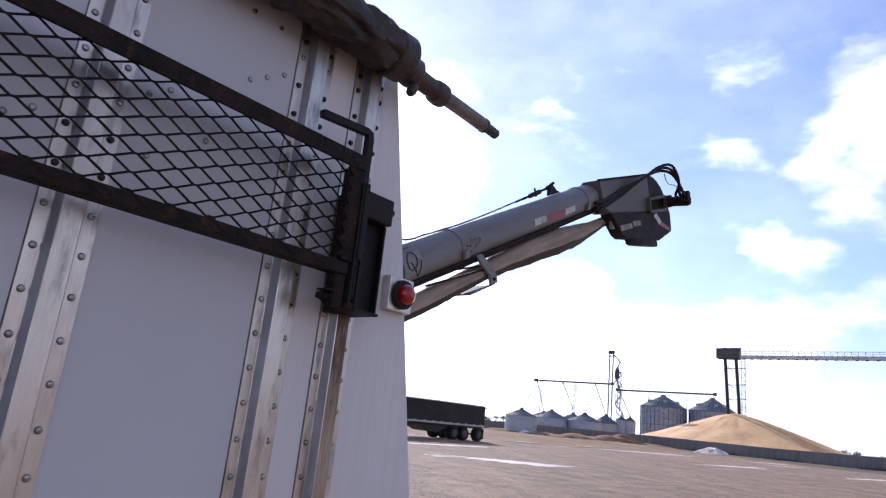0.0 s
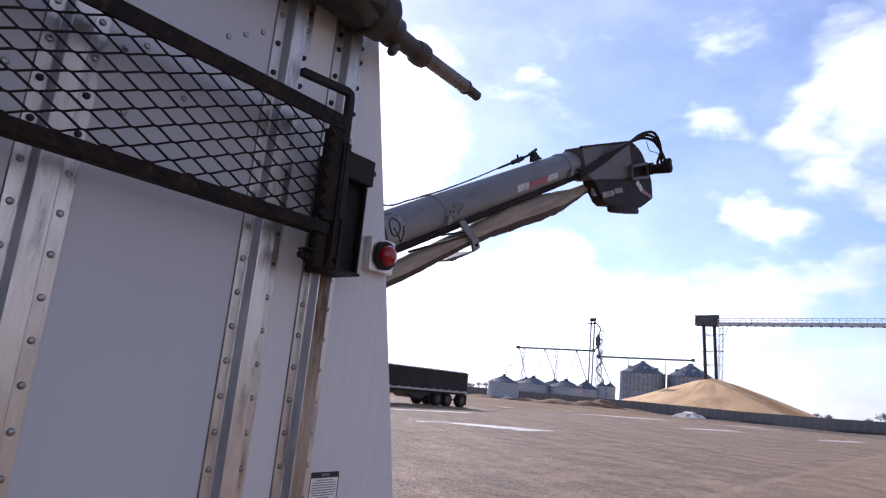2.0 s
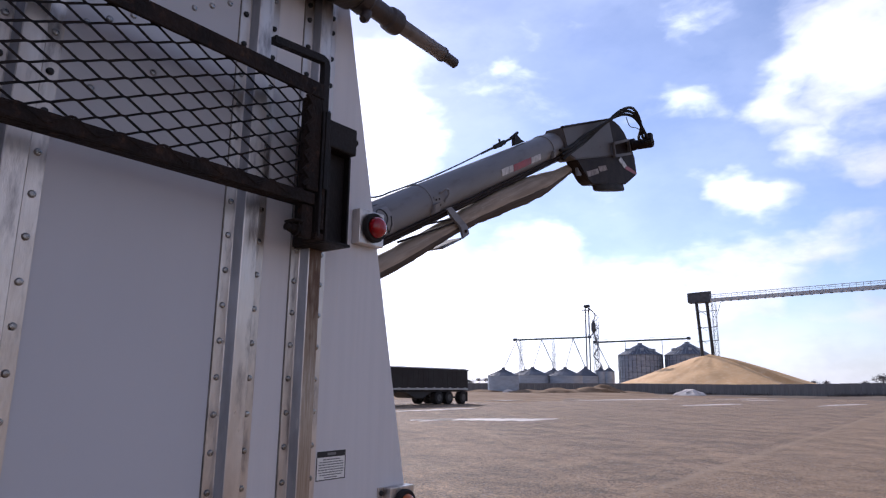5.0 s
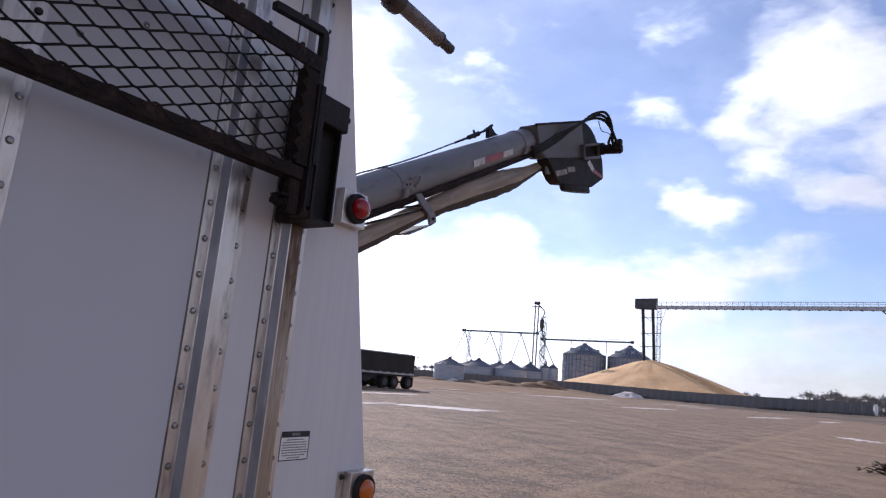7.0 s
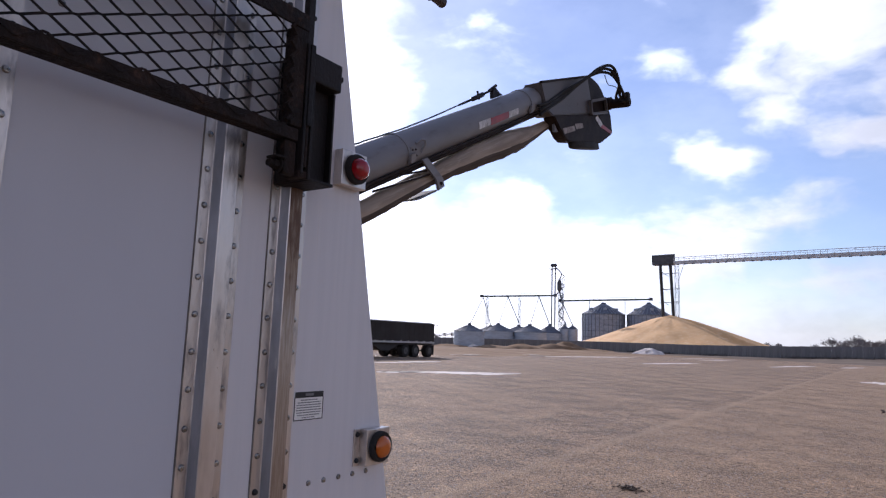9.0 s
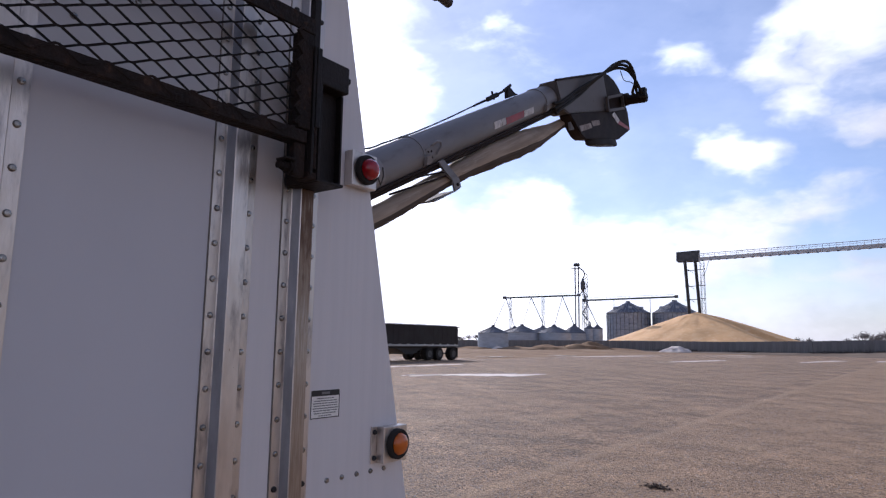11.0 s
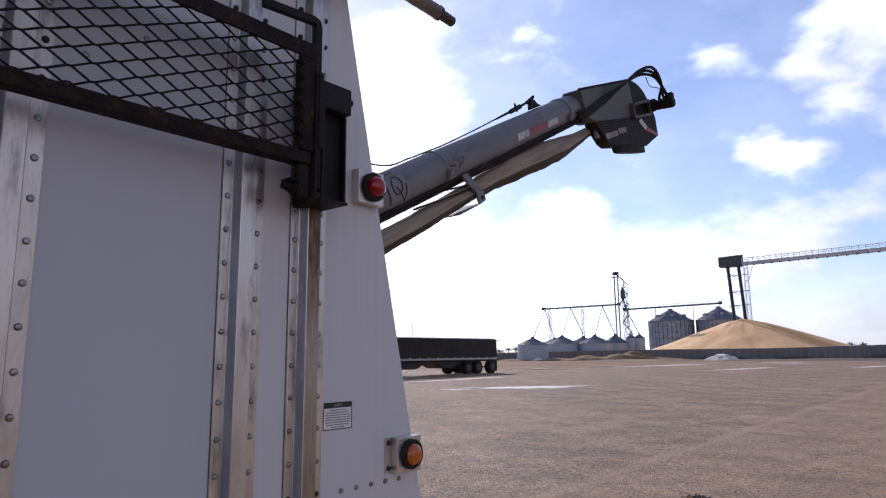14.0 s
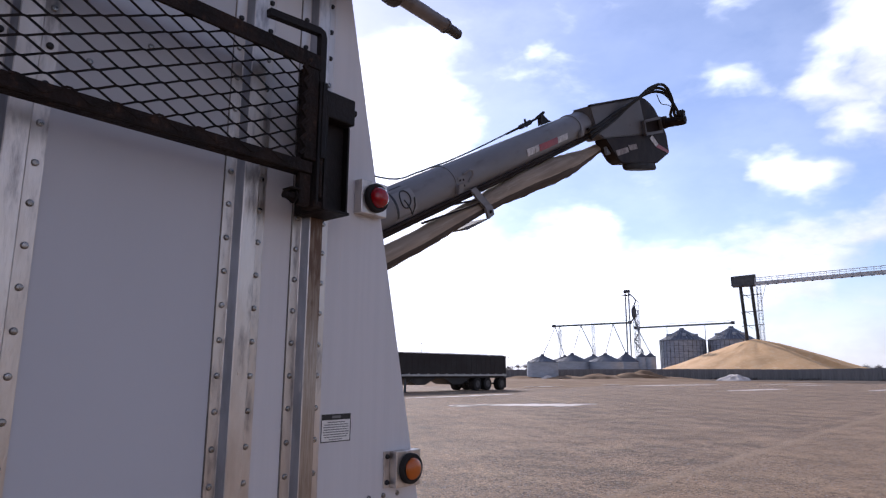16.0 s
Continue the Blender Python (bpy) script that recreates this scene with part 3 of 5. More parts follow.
for k, (x, y, rx, ry) in enumerate([(-60, 84, 17, 26), (-56, 60, 14, 12), (-50, 112, 12, 16)]):
    heap("grass_verge", (x, y), rx, ry, 0.35, SOIL, "uneven strip of dry tan grass and soil", "verge", 21 + k, 0.3, "dry verges beside the yard")

def grit(name, count, lo, hi, size, mat, label, seed):
    """Loose pebbles lying on the yard."""
    rng = random.Random(seed)
    verts, faces = [], []
    for _ in range(count):
        x, y = rng.uniform(lo[0], hi[0]), lo[1] + (hi[1] - lo[1]) * rng.random() ** 1.6
        r, turn = size * rng.uniform(0.4, 1.3), rng.uniform(0, 6.28)
        k = len(verts)
        ring = [(x + r * rng.uniform(0.7, 1.1) * math.cos(turn + a), y + r * rng.uniform(0.7, 1.1) * math.sin(turn + a), 0.001) for a in (0, 1.3, 2.6, 3.8, 5.0)]
        verts += ring + [(x + 0.2 * r, y, r * rng.uniform(0.5, 0.9))]
        faces += [(k + j, k + (j + 1) % 5, k + 5) for j in range(5)]
    data = bpy.data.meshes.new(name)
    data.from_pydata(verts, [], faces)
    data.materials.append(mat)
    return tagged(new(name, data), label, "gravel", kind="stuff")


grit("loose_gravel", 15000, (-9, 4.5), (3, 22), 0.0115, material("grey_pebble", (0.34, 0.28, 0.24), 0.9, second=(0.48, 0.41, 0.35), scale=6.0), "pale loose gravel on the chip seal", 31)
grit("dark_gravel", 5000, (-9, 4.5), (3, 22), 0.0095, material("dark_pebble", (0.055, 0.045, 0.040), 0.9), "dark loose gravel on the chip seal", 32)

# low dead weeds along the foot of the wall, in loose clumps
rng = random.Random(52)
verts, faces = [], []
for _ in range(2400):
    x = rng.uniform(-46, 2)
    if noise.noise((x * 0.13, 3.0, 0.5)) + rng.uniform(-0.25, 0.25) < 0.08:
        continue
    y = float(np.interp(x, [-53, -31, -16.2, 0.9], [136.4, 133.0, 126.8, 124.5])) - rng.uniform(0.3, 2.0)
    z = float(np.interp(x, [-53, -31, -16.2, 0.9], [0.0, 0.12, 0.25, 0.85]))
    high, r, lean = rng.uniform(0.15, 0.65), rng.uniform(0.03, 0.10), rng.uniform(-0.3, 0.3)
    k = len(verts)
    verts += [(x + r * math.cos(a), y + r * math.sin(a), z - 0.25) for a in (0.3, 2.4, 4.5)] + [(x + lean, y + rng.uniform(-0.2, 0.2), z + high)]
    faces += [(k + j, k + (j + 1) % 3, k + 3) for j in range(3)]
data = bpy.data.meshes.new("dead_weeds")
data.from_pydata(verts, [], faces)
data.materials.append(BUSH)
tagged(new("dead_weeds", data), "dark dead weeds along the foot of the wall", "weeds", kind="stuff")

# ---- white grain trailer ----
WALL = -1.067  # plane of the near side wall


def end_y(z):
    """Where the slanting end of the trailer's body stands at a height."""
    return 0.659 + (2.65 - z) * 0.2155


TOP, BOTTOM, BACK = 2.70, 1.02, -9.0
trailer = thing("grain_trailer", (-2.35, -4.0, 0), "white sheet-sided grain trailer with riveted aluminium posts", "trailer")
bm = bmesh.new()
prism(bm, [(WALL - 0.006, BACK, BOTTOM), (WALL - 0.006, BACK, TOP - 0.02), (WALL - 0.006, end_y(TOP) - 0.006, TOP - 0.02), (WALL - 0.006, end_y(BOTTOM) - 0.006, BOTTOM)], (-2.55, 0, 0))
part("body", bm, PAINT, trailer, "white painted box body with a slanting end")
POST_AT = [0.5005, 0.3125, -0.1575] + [-0.1575 - 0.469 * k for k in range(1, 19)]
edges = sorted([BACK] + [y + 0.054 for y in POST_AT])
for a, b in zip(edges, edges[1:]):
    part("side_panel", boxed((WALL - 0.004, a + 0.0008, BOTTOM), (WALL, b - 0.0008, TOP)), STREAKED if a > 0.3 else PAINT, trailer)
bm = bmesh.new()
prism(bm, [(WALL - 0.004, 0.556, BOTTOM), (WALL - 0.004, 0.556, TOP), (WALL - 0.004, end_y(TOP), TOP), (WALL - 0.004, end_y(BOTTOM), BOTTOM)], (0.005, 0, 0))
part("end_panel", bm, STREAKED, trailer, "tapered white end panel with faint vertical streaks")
part("bottom_rail", boxed((WALL - 0.01, BACK, BOTTOM - 0.12), (WALL + 0.03, 0.98, BOTTOM), 0.006), ALUMINIUM, trailer)
part("top_rail", boxed((WALL - 0.07, BACK, TOP - 0.02), (WALL - 0.005, end_y(TOP) - 0.01, TOP + 0.03), 0.006), ALUMINIUM, trailer)
for x in (-1.85, -2.85):
    part("chassis_beam", boxed((x - 0.06, BACK + 0.5, 0.72), (x + 0.06, 0.3, 1.0), 0.01), BLACK, trailer)
part("cross_member", boxed((-3.4, -8.0, 0.9), (-1.2, -7.8, 1.02), 0.01), BLACK, trailer)
part("cross_member", boxed((-3.4, -0.9, 0.9), (-1.2, -0.7, 1.02), 0.01), BLACK, trailer)
for y in (-6.9, -8.1):
    part("axle", tubed([(-3.5, y, 0.52), (-1.2, y, 0.52)], 0.07, 12), BLACK, trailer)
    for x in (-3.3, -1.4):
        wheel = part("wheel", tubed([(x - 0.2, y, 0.52), (x - 0.16, y, 0.52), (x + 0.16, y, 0.52), (x + 0.2, y, 0.52)], [0.48, 0.52, 0.52, 0.48], 32), RUBBER, trailer, smooth=True)
        part("rim", tubed([(x - 0.205, y, 0.52), (x + 0.205, y, 0.52)], [0.28, 0.28], 24), HUB, wheel, smooth=True)
        part("hanger", boxed((x - 0.08, y - 0.08, 0.55), (x + 0.08, y + 0.08, 0.95), 0.01), BLACK, trailer)
for x in (-1.85, -2.85):
    part("landing_leg", boxed((x - 0.05, -0.86, 0.0), (x + 0.05, -0.76, 0.95), 0.005), BLACK, trailer)

# hat-section posts: flange, raised web, flange
PROFILE = [(0.0, 0.0), (0.0, 0.0035), (0.0240, 0.0035), (0.0258, 0.0055), (0.0335, 0.0265), (0.0355, 0.0282), (0.0715, 0.0280), (0.0735, 0.0260), (0.0782, 0.0055), (0.0800, 0.0035), (0.108, 0.0035), (0.108, 0.0)]


def rivet_mesh(name, radius, high, mat):
    bm = bmesh.new()
    dome(bm, (0, 0, 0), radius, high)
    return mesh(name, bm, mat, True)


RIVETS = rivet_mesh("rivet", 0.0072, 0.0052, RIVET)
BOLTS = rivet_mesh("bolt", 0.0072, 0.0075, BOLT)


def stud(data, parent, x, y, z, name="rivet"):
    ob = new(name, data)
    ob.parent = parent
    ob.matrix_basis = base(parent).inverted() @ Matrix.Translation((x, y, z)) @ Matrix.Rotation(random.uniform(0, 6), 4, "X")
    return ob


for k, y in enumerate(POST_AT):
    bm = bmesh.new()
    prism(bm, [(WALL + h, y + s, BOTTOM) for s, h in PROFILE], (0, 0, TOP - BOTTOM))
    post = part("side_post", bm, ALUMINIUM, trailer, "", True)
    post.data.materials.append(SHADED)
    # web flanks towards -y get the darker metal, their shade painted in
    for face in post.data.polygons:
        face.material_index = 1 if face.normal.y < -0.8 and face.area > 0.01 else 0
    # dark strip painted in for the shadowed gap and grime beside the post
    part("sealant_line", boxed((WALL + 0.0002, y - 0.0022, BOTTOM + 0.01), (WALL + 0.0012, y - 0.0002, TOP - 0.03)), GRIME, trailer)
    if k > 2:
        continue
    for s in (0.0125, 0.0935):
        for j in range(-18, 3):
            z = 2.608 if j == 2 else 2.488 + 0.0762 * j
            black = j in (-5, -4) if k == 2 else (j >= -1 and (k == 0 or j != 1)) or (k == 0 and j == -16)
            stud(BOLTS if black else RIVETS, post, WALL + 0.0035, y + s, z + random.uniform(-0.001, 0.001), "bolt" if black else "rivet")
    if k == 0:
        # rusty water has run down the web under the bracket
        bm = bmesh.new()
        prism(bm, [(WALL + h, y + t, 1.03) for t, h in ((0.0355, 0.0284), (0.0715, 0.0282), (0.0735, 0.0262), (0.0782, 0.0057), (0.0784, 0.0061), (0.0737, 0.0266), (0.0717, 0.0286), (0.0355, 0.0287))], (0, 0, 1.02))
        part("rust_streak", bm, STAINED, post, "brown rust stain running down the metal")
side = [p for p in trailer.children if p.name.startswith("side_panel")][-1]
for y, z in [(0.198, 2.442), (0.239, 2.468), (0.283, 2.496), (0.176, 2.608), (0.252, 2.607), (-0.013, 2.306), (0.027, 2.332), (0.071, 2.361), (0.008, 2.18), (0.123, 2.258), (-0.20, 2.19), (-0.24, 2.165)]:
    stud(RIVETS, side, WALL, y, z)
last = [p for p in trailer.children if p.name.startswith("end_panel")][0]
for y in (0.676, 0.727, 0.779, 0.831, 0.883):
    stud(RIVETS, last, WALL + 0.001, y, 1.2625)

# the warning label
label = part("warning_label", boxed((WALL + 0.001, 0.614, 1.412), (WALL + 0.0022, 0.709, 1.480)), LABEL, trailer, "small white caution label with a black header")
X_PRINT = WALL + 0.0024
part("label_header", boxed((WALL + 0.002, 0.615, 1.4655), (X_PRINT + 0.0004, 0.708, 1.4795)), INK, label)
part("header_word", boxed((X_PRINT, 0.648, 1.4695), (X_PRINT + 0.0009, 0.675, 1.4755)), GREY_BAR, label)
for lo, hi in (((0.614, 1.412), (0.6162, 1.4655)), ((0.7068, 1.412), (0.709, 1.4655)), ((0.6162, 1.412), (0.7068, 1.4142))):
    part("label_border", boxed((WALL + 0.002, lo[0], lo[1]), (X_PRINT + 0.0003, hi[0], hi[1])), INK, label)
rng = random.Random(6)
for j in range(8):
    inset = (0.014, 0.004, 0.001, 0.003, 0.0, 0.002, 0.005, 0.020)[j]
    y, z = 0.6205 + inset, 1.4172 + 0.0059 * (7 - j)
    while y < 0.7015 - inset:
        wide = min(rng.uniform(0.004, 0.012), 0.703 - inset - y)
        part("text_line", boxed((WALL + 0.002, y, z), (X_PRINT + 0.0002, y + wide, z + 0.0024)), GREY_BAR, label)
        y += wide + 0.0016


def marker_lamp(name, y, z, lens_mat, flange, bulge, label):
    """A round marker lamp in a rubber ring on a folded metal bracket."""
    lamp = thing(name, (WALL, y, z), label, "marker lamp", "side marker lamps")
    deep, half = 0.030, 0.047
    bm = bmesh.new()
    box(bm, (WALL + 0.001, y - half, z - half), (WALL + deep, y + half, z + half), 0.0025)
    bracket = part("bracket", bm, ALUMINIUM, lamp, "folded bare aluminium bracket")
    if flange:
        part("flange", boxed((WALL + 0.001, y - half - 0.021, z - half), (WALL + 0.005, y - half - 0.0005, z + half), 0.001), ALUMINIUM, bracket)
        for dz in (-0.033, 0.033):
            stud(BOLTS, bracket, WALL + 0.005, y - half - 0.010, z + dz, "bolt")
    x = WALL + deep
    bm = bmesh.new()
    tube(bm, [(x - 0.002, y + 0.003, z), (x + 0.011, y + 0.003, z), (x + 0.015, y + 0.003, z), (x + 0.015, y + 0.003, z), (x + 0.010, y + 0.003, z)], [0.0400, 0.0400, 0.0370, 0.0300, 0.0290], 40)
    part("rubber_ring", bm, RUBBER, lamp, "black rubber mounting ring", True)
    bm = bmesh.new()
    tube(bm, [(x + 0.004, y + 0.003, z), *((x + 0.012 + bulge * math.sin(a), y + 0.003, z) for a in (0.0, 0.35, 0.7, 1.05, 1.35, 1.5))], [0.0295, *(0.0295 * math.cos(a) ** 0.7 for a in (0.0, 0.35, 0.7, 1.05, 1.35, 1.5))], 40)
    part("lens", bm, lens_mat, lamp, "", True)
    return lamp


marker_lamp("marker_lamp", 0.745, 2.0505, RED_LENS, False, 0.027, "round red marker lamp in a black rubber ring on aluminium")
marker_lamp("marker_lamp", 0.896, 1.3275, AMBER_LENS, True, 0.016, "round amber marker lamp on a bolted aluminium bracket")

# ---- folded walkway of expanded metal on the side ----
RX = -0.955
rack = thing("folding_walkway", (RX, -0.3, 2.04), "rusty dark steel walkway of expanded metal folded against the side", "walkway")
R0, R1 = -1.10, 0.482


def angle_bar(name, lo, hi, lip, label=""):
    """A steel angle along y: an upright leg and a flat lip."""
    bm = bmesh.new()
    box(bm, lo, hi, 0.002)
    box(bm, *lip, 0.002)
    return part(name, bm, STEEL, rack, label)


angle_bar("top_rail", (RX - 0.004, R0, 2.300), (RX + 0.004, R1, 2.338), ((RX - 0.036, R0, 2.332), (RX - 0.0045, R1, 2.338)), "dark angle-iron top rail")
angle_bar("bottom_rail", (RX - 0.004, R0, 2.038), (RX + 0.004, R1 - 0.014, 2.066), ((RX - 0.036, R0, 2.038), (RX - 0.0045, R1 - 0.014, 2.044)), "dark angle-iron bottom rail with rust")
part("end_upright", boxed((RX - 0.030, 0.442, 2.0705), (RX + 0.003, R1 - 0.004, 2.2995), 0.004), STEEL, rack)
part("end_upright", boxed((RX - 0.030, R0, 2.0705), (RX + 0.003, R0 + 0.04, 2.2995), 0.004), STEEL, rack)
# zigzag strands, bonded where they meet
LONG, SHORT, BOND = 0.081, 0.036, 0.007
bm = bmesh.new()
z = 2.051
while z < 2.305:
    for flip in (1, -1):
        points, y, k = [], -1.0655, 0
        while y < 0.445:
            up = 0.0 if k % 2 == 0 else flip * SHORT / 2
            points += [(RX - 0.012 + 0.0015 * (k % 2), y - BOND / 2, z + up), (RX - 0.009 - 0.0015 * (k % 2), y + BOND / 2, z + up + 0.0004)]
            y += LONG / 2
            k += 1
        tube(bm, points, 0.0026, 4, True, 1.15)
    z += SHORT
bmesh.ops.bisect_plane(bm, geom=bm.verts[:] + bm.edges[:] + bm.faces[:], plane_co=(0, 0, 2.313), plane_no=(0, 0, 1), clear_outer=True)
bmesh.ops.bisect_plane(bm, geom=bm.verts[:] + bm.edges[:] + bm.faces[:], plane_co=(0, 0, 2.050), plane_no=(0, 0, -1), clear_outer=True)
for v in bm.verts:
    v.co.x = RX - 0.0105 + 0.5 * (v.co.x - RX + 0.0105)  # flattened sheet
part("expanded_mesh", bm, MESH, rack, "black diamond-pattern expanded metal")
# cut zigzag ends of the mesh, welded along the rails and the end upright
rng = random.Random(12)
bm = bmesh.new()
for z0, z1 in ((2.049, 2.068),):
    points, y, k = [], R0 + 0.03, 0
    while y < 0.446:
        z = (z1 if k % 2 else z0) + rng.uniform(-0.0015, 0.0015)
        points += [(RX + (0.0030 if k % 2 else 0.0045), y - 0.003, z), (RX + (0.0030 if k % 2 else 0.0045), y + 0.003, z)]
        y += LONG / 2
        k += 1
    tube(bm, points, 0.0023, 5, True, 1.2)
points = []
for k in range(14):
    points.append((RX + 0.001 + 0.0025 * (k % 2), 0.434 + (0.013 if k % 2 else 0.0) + rng.uniform(-0.002, 0.002), 2.078 + SHORT * k / 2))
tube(bm, points, 0.0055, 5, True)
tagged(part("weld_teeth", bm, STEEL, rack, "rusty weld beads and cut mesh ends"), kind="stuff")
# bent square bar that latches the walkway
bm = bmesh.new()
tube(bm, [(-0.968, 0.338, 2.397), (-0.968, 0.480, 2.409), (-0.968, 0.490, 2.406), (-0.968, 0.493, 2.394), (-0.968, 0.493, 2.275)], 0.0125, 4)
part("latch_bar", bm, BLACK, rack, "bent black square latch bar", True)
part("pivot_ear", boxed((-0.975, 0.438, 1.960), (-0.957, 0.470, 2.0375), 0.004), STEEL, rack)
bm = bmesh.new()
tube(bm, [(-0.968, 0.416, 1.978), (-0.968, 0.4375, 1.978)], 0.0115, 6)
tube(bm, [(-0.968, 0.404, 1.978), (-0.968, 0.417, 1.978)], 0.0085, 10)
tube(bm, [(-0.968, 0.429, 1.978), (-0.968, 0.433, 1.978)], 0.016, 16)
box(bm, (-0.985, 0.412, 1.991), (-0.950, 0.4375, 1.996), 0.001)
part("pivot_pin", bm, STEEL, rack, "", True)

# ---- holder bracket that carries the walkway ----
holder = thing("walkway_bracket", (WALL, 0.545, 1.95), "black steel channel bracket bolted beside the end post", "bracket")
HX = -0.948
part("back_plate", boxed((WALL + 0.004, 0.503, 1.960), (WALL + 0.010, 0.592, 2.262), 0.001), BLACK, holder)
part("side_plate", boxed((WALL + 0.0105, 0.586, 1.965), (HX - 0.02, 0.592, 2.190), 0.001), BLACK, holder)
part("side_plate", boxed((WALL + 0.0105, 0.500, 1.960), (HX, 0.507, 2.190), 0.001), BLACK, holder)
part("bottom_plate", boxed((WALL + 0.0105, 0.5075, 1.959), (HX - 0.004, 0.5855, 1.966), 0.001), BLACK, holder)
part("front_plate", boxed((HX - 0.042, 0.5075, 1.9665), (HX - 0.037, 0.5855, 2.190), 0.001), BLACK, holder)
part("head_block", boxed((WALL + 0.0105, 0.500, 2.1905), (HX - 0.001, 0.5915, 2.258), 0.004), BLACK, holder)
part("slotted_strap", boxed((HX - 0.012, 0.4855, 2.08), (HX + 0.003, 0.4995, 2.272), 0.002), BLACK, holder)
part("slotted_strap", boxed((HX - 0.012, 0.478, 1.968), (HX + 0.001, 0.4855, 2.272), 0.002), BLACK, holder)
part("foot_plate", boxed((HX - 0.05, 0.474, 1.960), (HX - 0.002, 0.4995, 1.976), 0.003), STEEL, holder)
bm = bmesh.new()
tube(bm, [(HX - 0.02, 0.594, 2.232), (HX - 0.02, 0.606, 2.232)], 0.010, 6)
part("side_bolt", bm, BLACK, holder)
bm = bmesh.new()
tube(bm, [(HX - 0.006, 0.492, 1.985), (HX - 0.006, 0.492, 2.080)], 0.006, 8)
part("hinge_rod", bm, STEEL, holder, "rust-brown hinge rod", True)

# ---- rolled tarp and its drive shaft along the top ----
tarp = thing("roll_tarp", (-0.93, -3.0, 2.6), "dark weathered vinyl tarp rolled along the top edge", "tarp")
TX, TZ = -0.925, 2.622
bm = bmesh.new()
rings = []
for i in range(221):
    y = BACK + (0.525 - BACK) * (i / 220) ** 0.30
    end = max(0.0, (y - 0.44) / 0.085)
    ring = []
    for j in range(44):
        a = 2 * math.pi * j / 44
        wrinkle = 0.014 * noise.noise((2.4 * math.cos(a), 11 * y + 2.0 * a, 2.4 * math.sin(a))) + 0.009 * noise.noise((6 * math.cos(a), 26 * y, 6 * math.sin(a) + 4))
        # folds gathered slantwise behind the cuff
        gather = math.exp(-max(0.0, 0.47 - y) / 0.22) * (1 - end)
        wrinkle += gather * (0.011 * abs(math.sin(2.5 * a + 23 * y)) + 0.007 * math.sin(5 * a - 41 * y + 1.3) - 0.006)
        sag = 0.012 * noise.noise((0.0, 1.7 * y, 3.0))
        r = 0.057 + 0.006 * abs(math.sin(1.5 * a + 7 * y)) * (1 - end) + wrinkle * (1 - 0.7 * end) - 0.004 * end
        ring.append(bm.verts.new((TX + r * math.cos(a), y, TZ + sag + r * math.sin(a) * (1.0 - 0.06 * (1 - end)))))
    rings.append(ring)
for a, b in zip(rings, rings[1:]):
    for j in range(44):
        bm.faces.new((a[j], a[(j + 1) % 44], b[(j + 1) % 44], b[j]))
bm.faces.new(rings[0])
bm.faces.new(rings[-1])
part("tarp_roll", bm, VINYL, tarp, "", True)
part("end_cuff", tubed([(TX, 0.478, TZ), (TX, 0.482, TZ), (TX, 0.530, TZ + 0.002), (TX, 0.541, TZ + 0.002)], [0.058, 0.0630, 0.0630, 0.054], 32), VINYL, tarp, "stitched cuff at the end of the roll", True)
# the cloth from the roll over the bows to the far side
bm = bmesh.new()
rows = []
for i in range(40):
    y = BACK + (0.46 - BACK) * i / 39
    line = []
    for j in range(25):
        f = j / 24
        x = TX - 0.03 - f * 2.66
        z = TZ + 0.040 + 0.50 * math.sin(math.pi * min(1, f * 1.02)) ** 0.8 * (1 - f * 0.1) + 0.02 * noise.noise((x * 2, y * 1.3, 0))
        line.append(bm.verts.new((x, y, z)))
    rows.append(line)
for a, b in zip(rows, rows[1:]):
    for j in range(24):
        bm.faces.new((a[j], a[j + 1], b[j + 1], b[j]))
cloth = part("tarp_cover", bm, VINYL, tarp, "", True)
solid = cloth.modifiers.new("thick", "SOLIDIFY")
solid.thickness = 0.006
bm = bmesh.new()
rows = []
for i in range(80):
    y = BACK + (0.50 - BACK) * (i / 79) ** 0.5
    line = []
    for j in range(9):
        f = j / 8
        line.append(bm.verts.new((WALL - 0.03 + f * (TX - 0.02 - WALL + 0.03), y, 2.732 - 0.060 * f + 0.03 * math.sin(math.pi * f) + 0.014 * noise.noise((9 * y, 3 * f, 1)))))
    rows.append(line)
for a, b in zip(rows, rows[1:]):
    for j in range(8):
        bm.faces.new((a[j], a[j + 1], b[j + 1], b[j]))
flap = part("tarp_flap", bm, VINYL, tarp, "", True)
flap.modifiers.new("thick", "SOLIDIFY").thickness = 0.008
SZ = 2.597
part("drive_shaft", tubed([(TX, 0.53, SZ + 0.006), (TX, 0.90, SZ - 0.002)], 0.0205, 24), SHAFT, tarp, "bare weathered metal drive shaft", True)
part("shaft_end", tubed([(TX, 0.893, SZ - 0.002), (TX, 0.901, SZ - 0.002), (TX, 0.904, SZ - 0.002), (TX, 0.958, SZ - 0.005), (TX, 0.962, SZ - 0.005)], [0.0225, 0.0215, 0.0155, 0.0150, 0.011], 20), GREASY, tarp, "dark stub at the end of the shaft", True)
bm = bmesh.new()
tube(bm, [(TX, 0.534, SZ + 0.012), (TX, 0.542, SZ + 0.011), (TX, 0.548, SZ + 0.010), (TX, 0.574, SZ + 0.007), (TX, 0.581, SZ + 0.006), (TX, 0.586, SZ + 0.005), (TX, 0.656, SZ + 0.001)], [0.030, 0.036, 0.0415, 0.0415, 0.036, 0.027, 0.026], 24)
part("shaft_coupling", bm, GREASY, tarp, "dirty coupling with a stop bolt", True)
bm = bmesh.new()
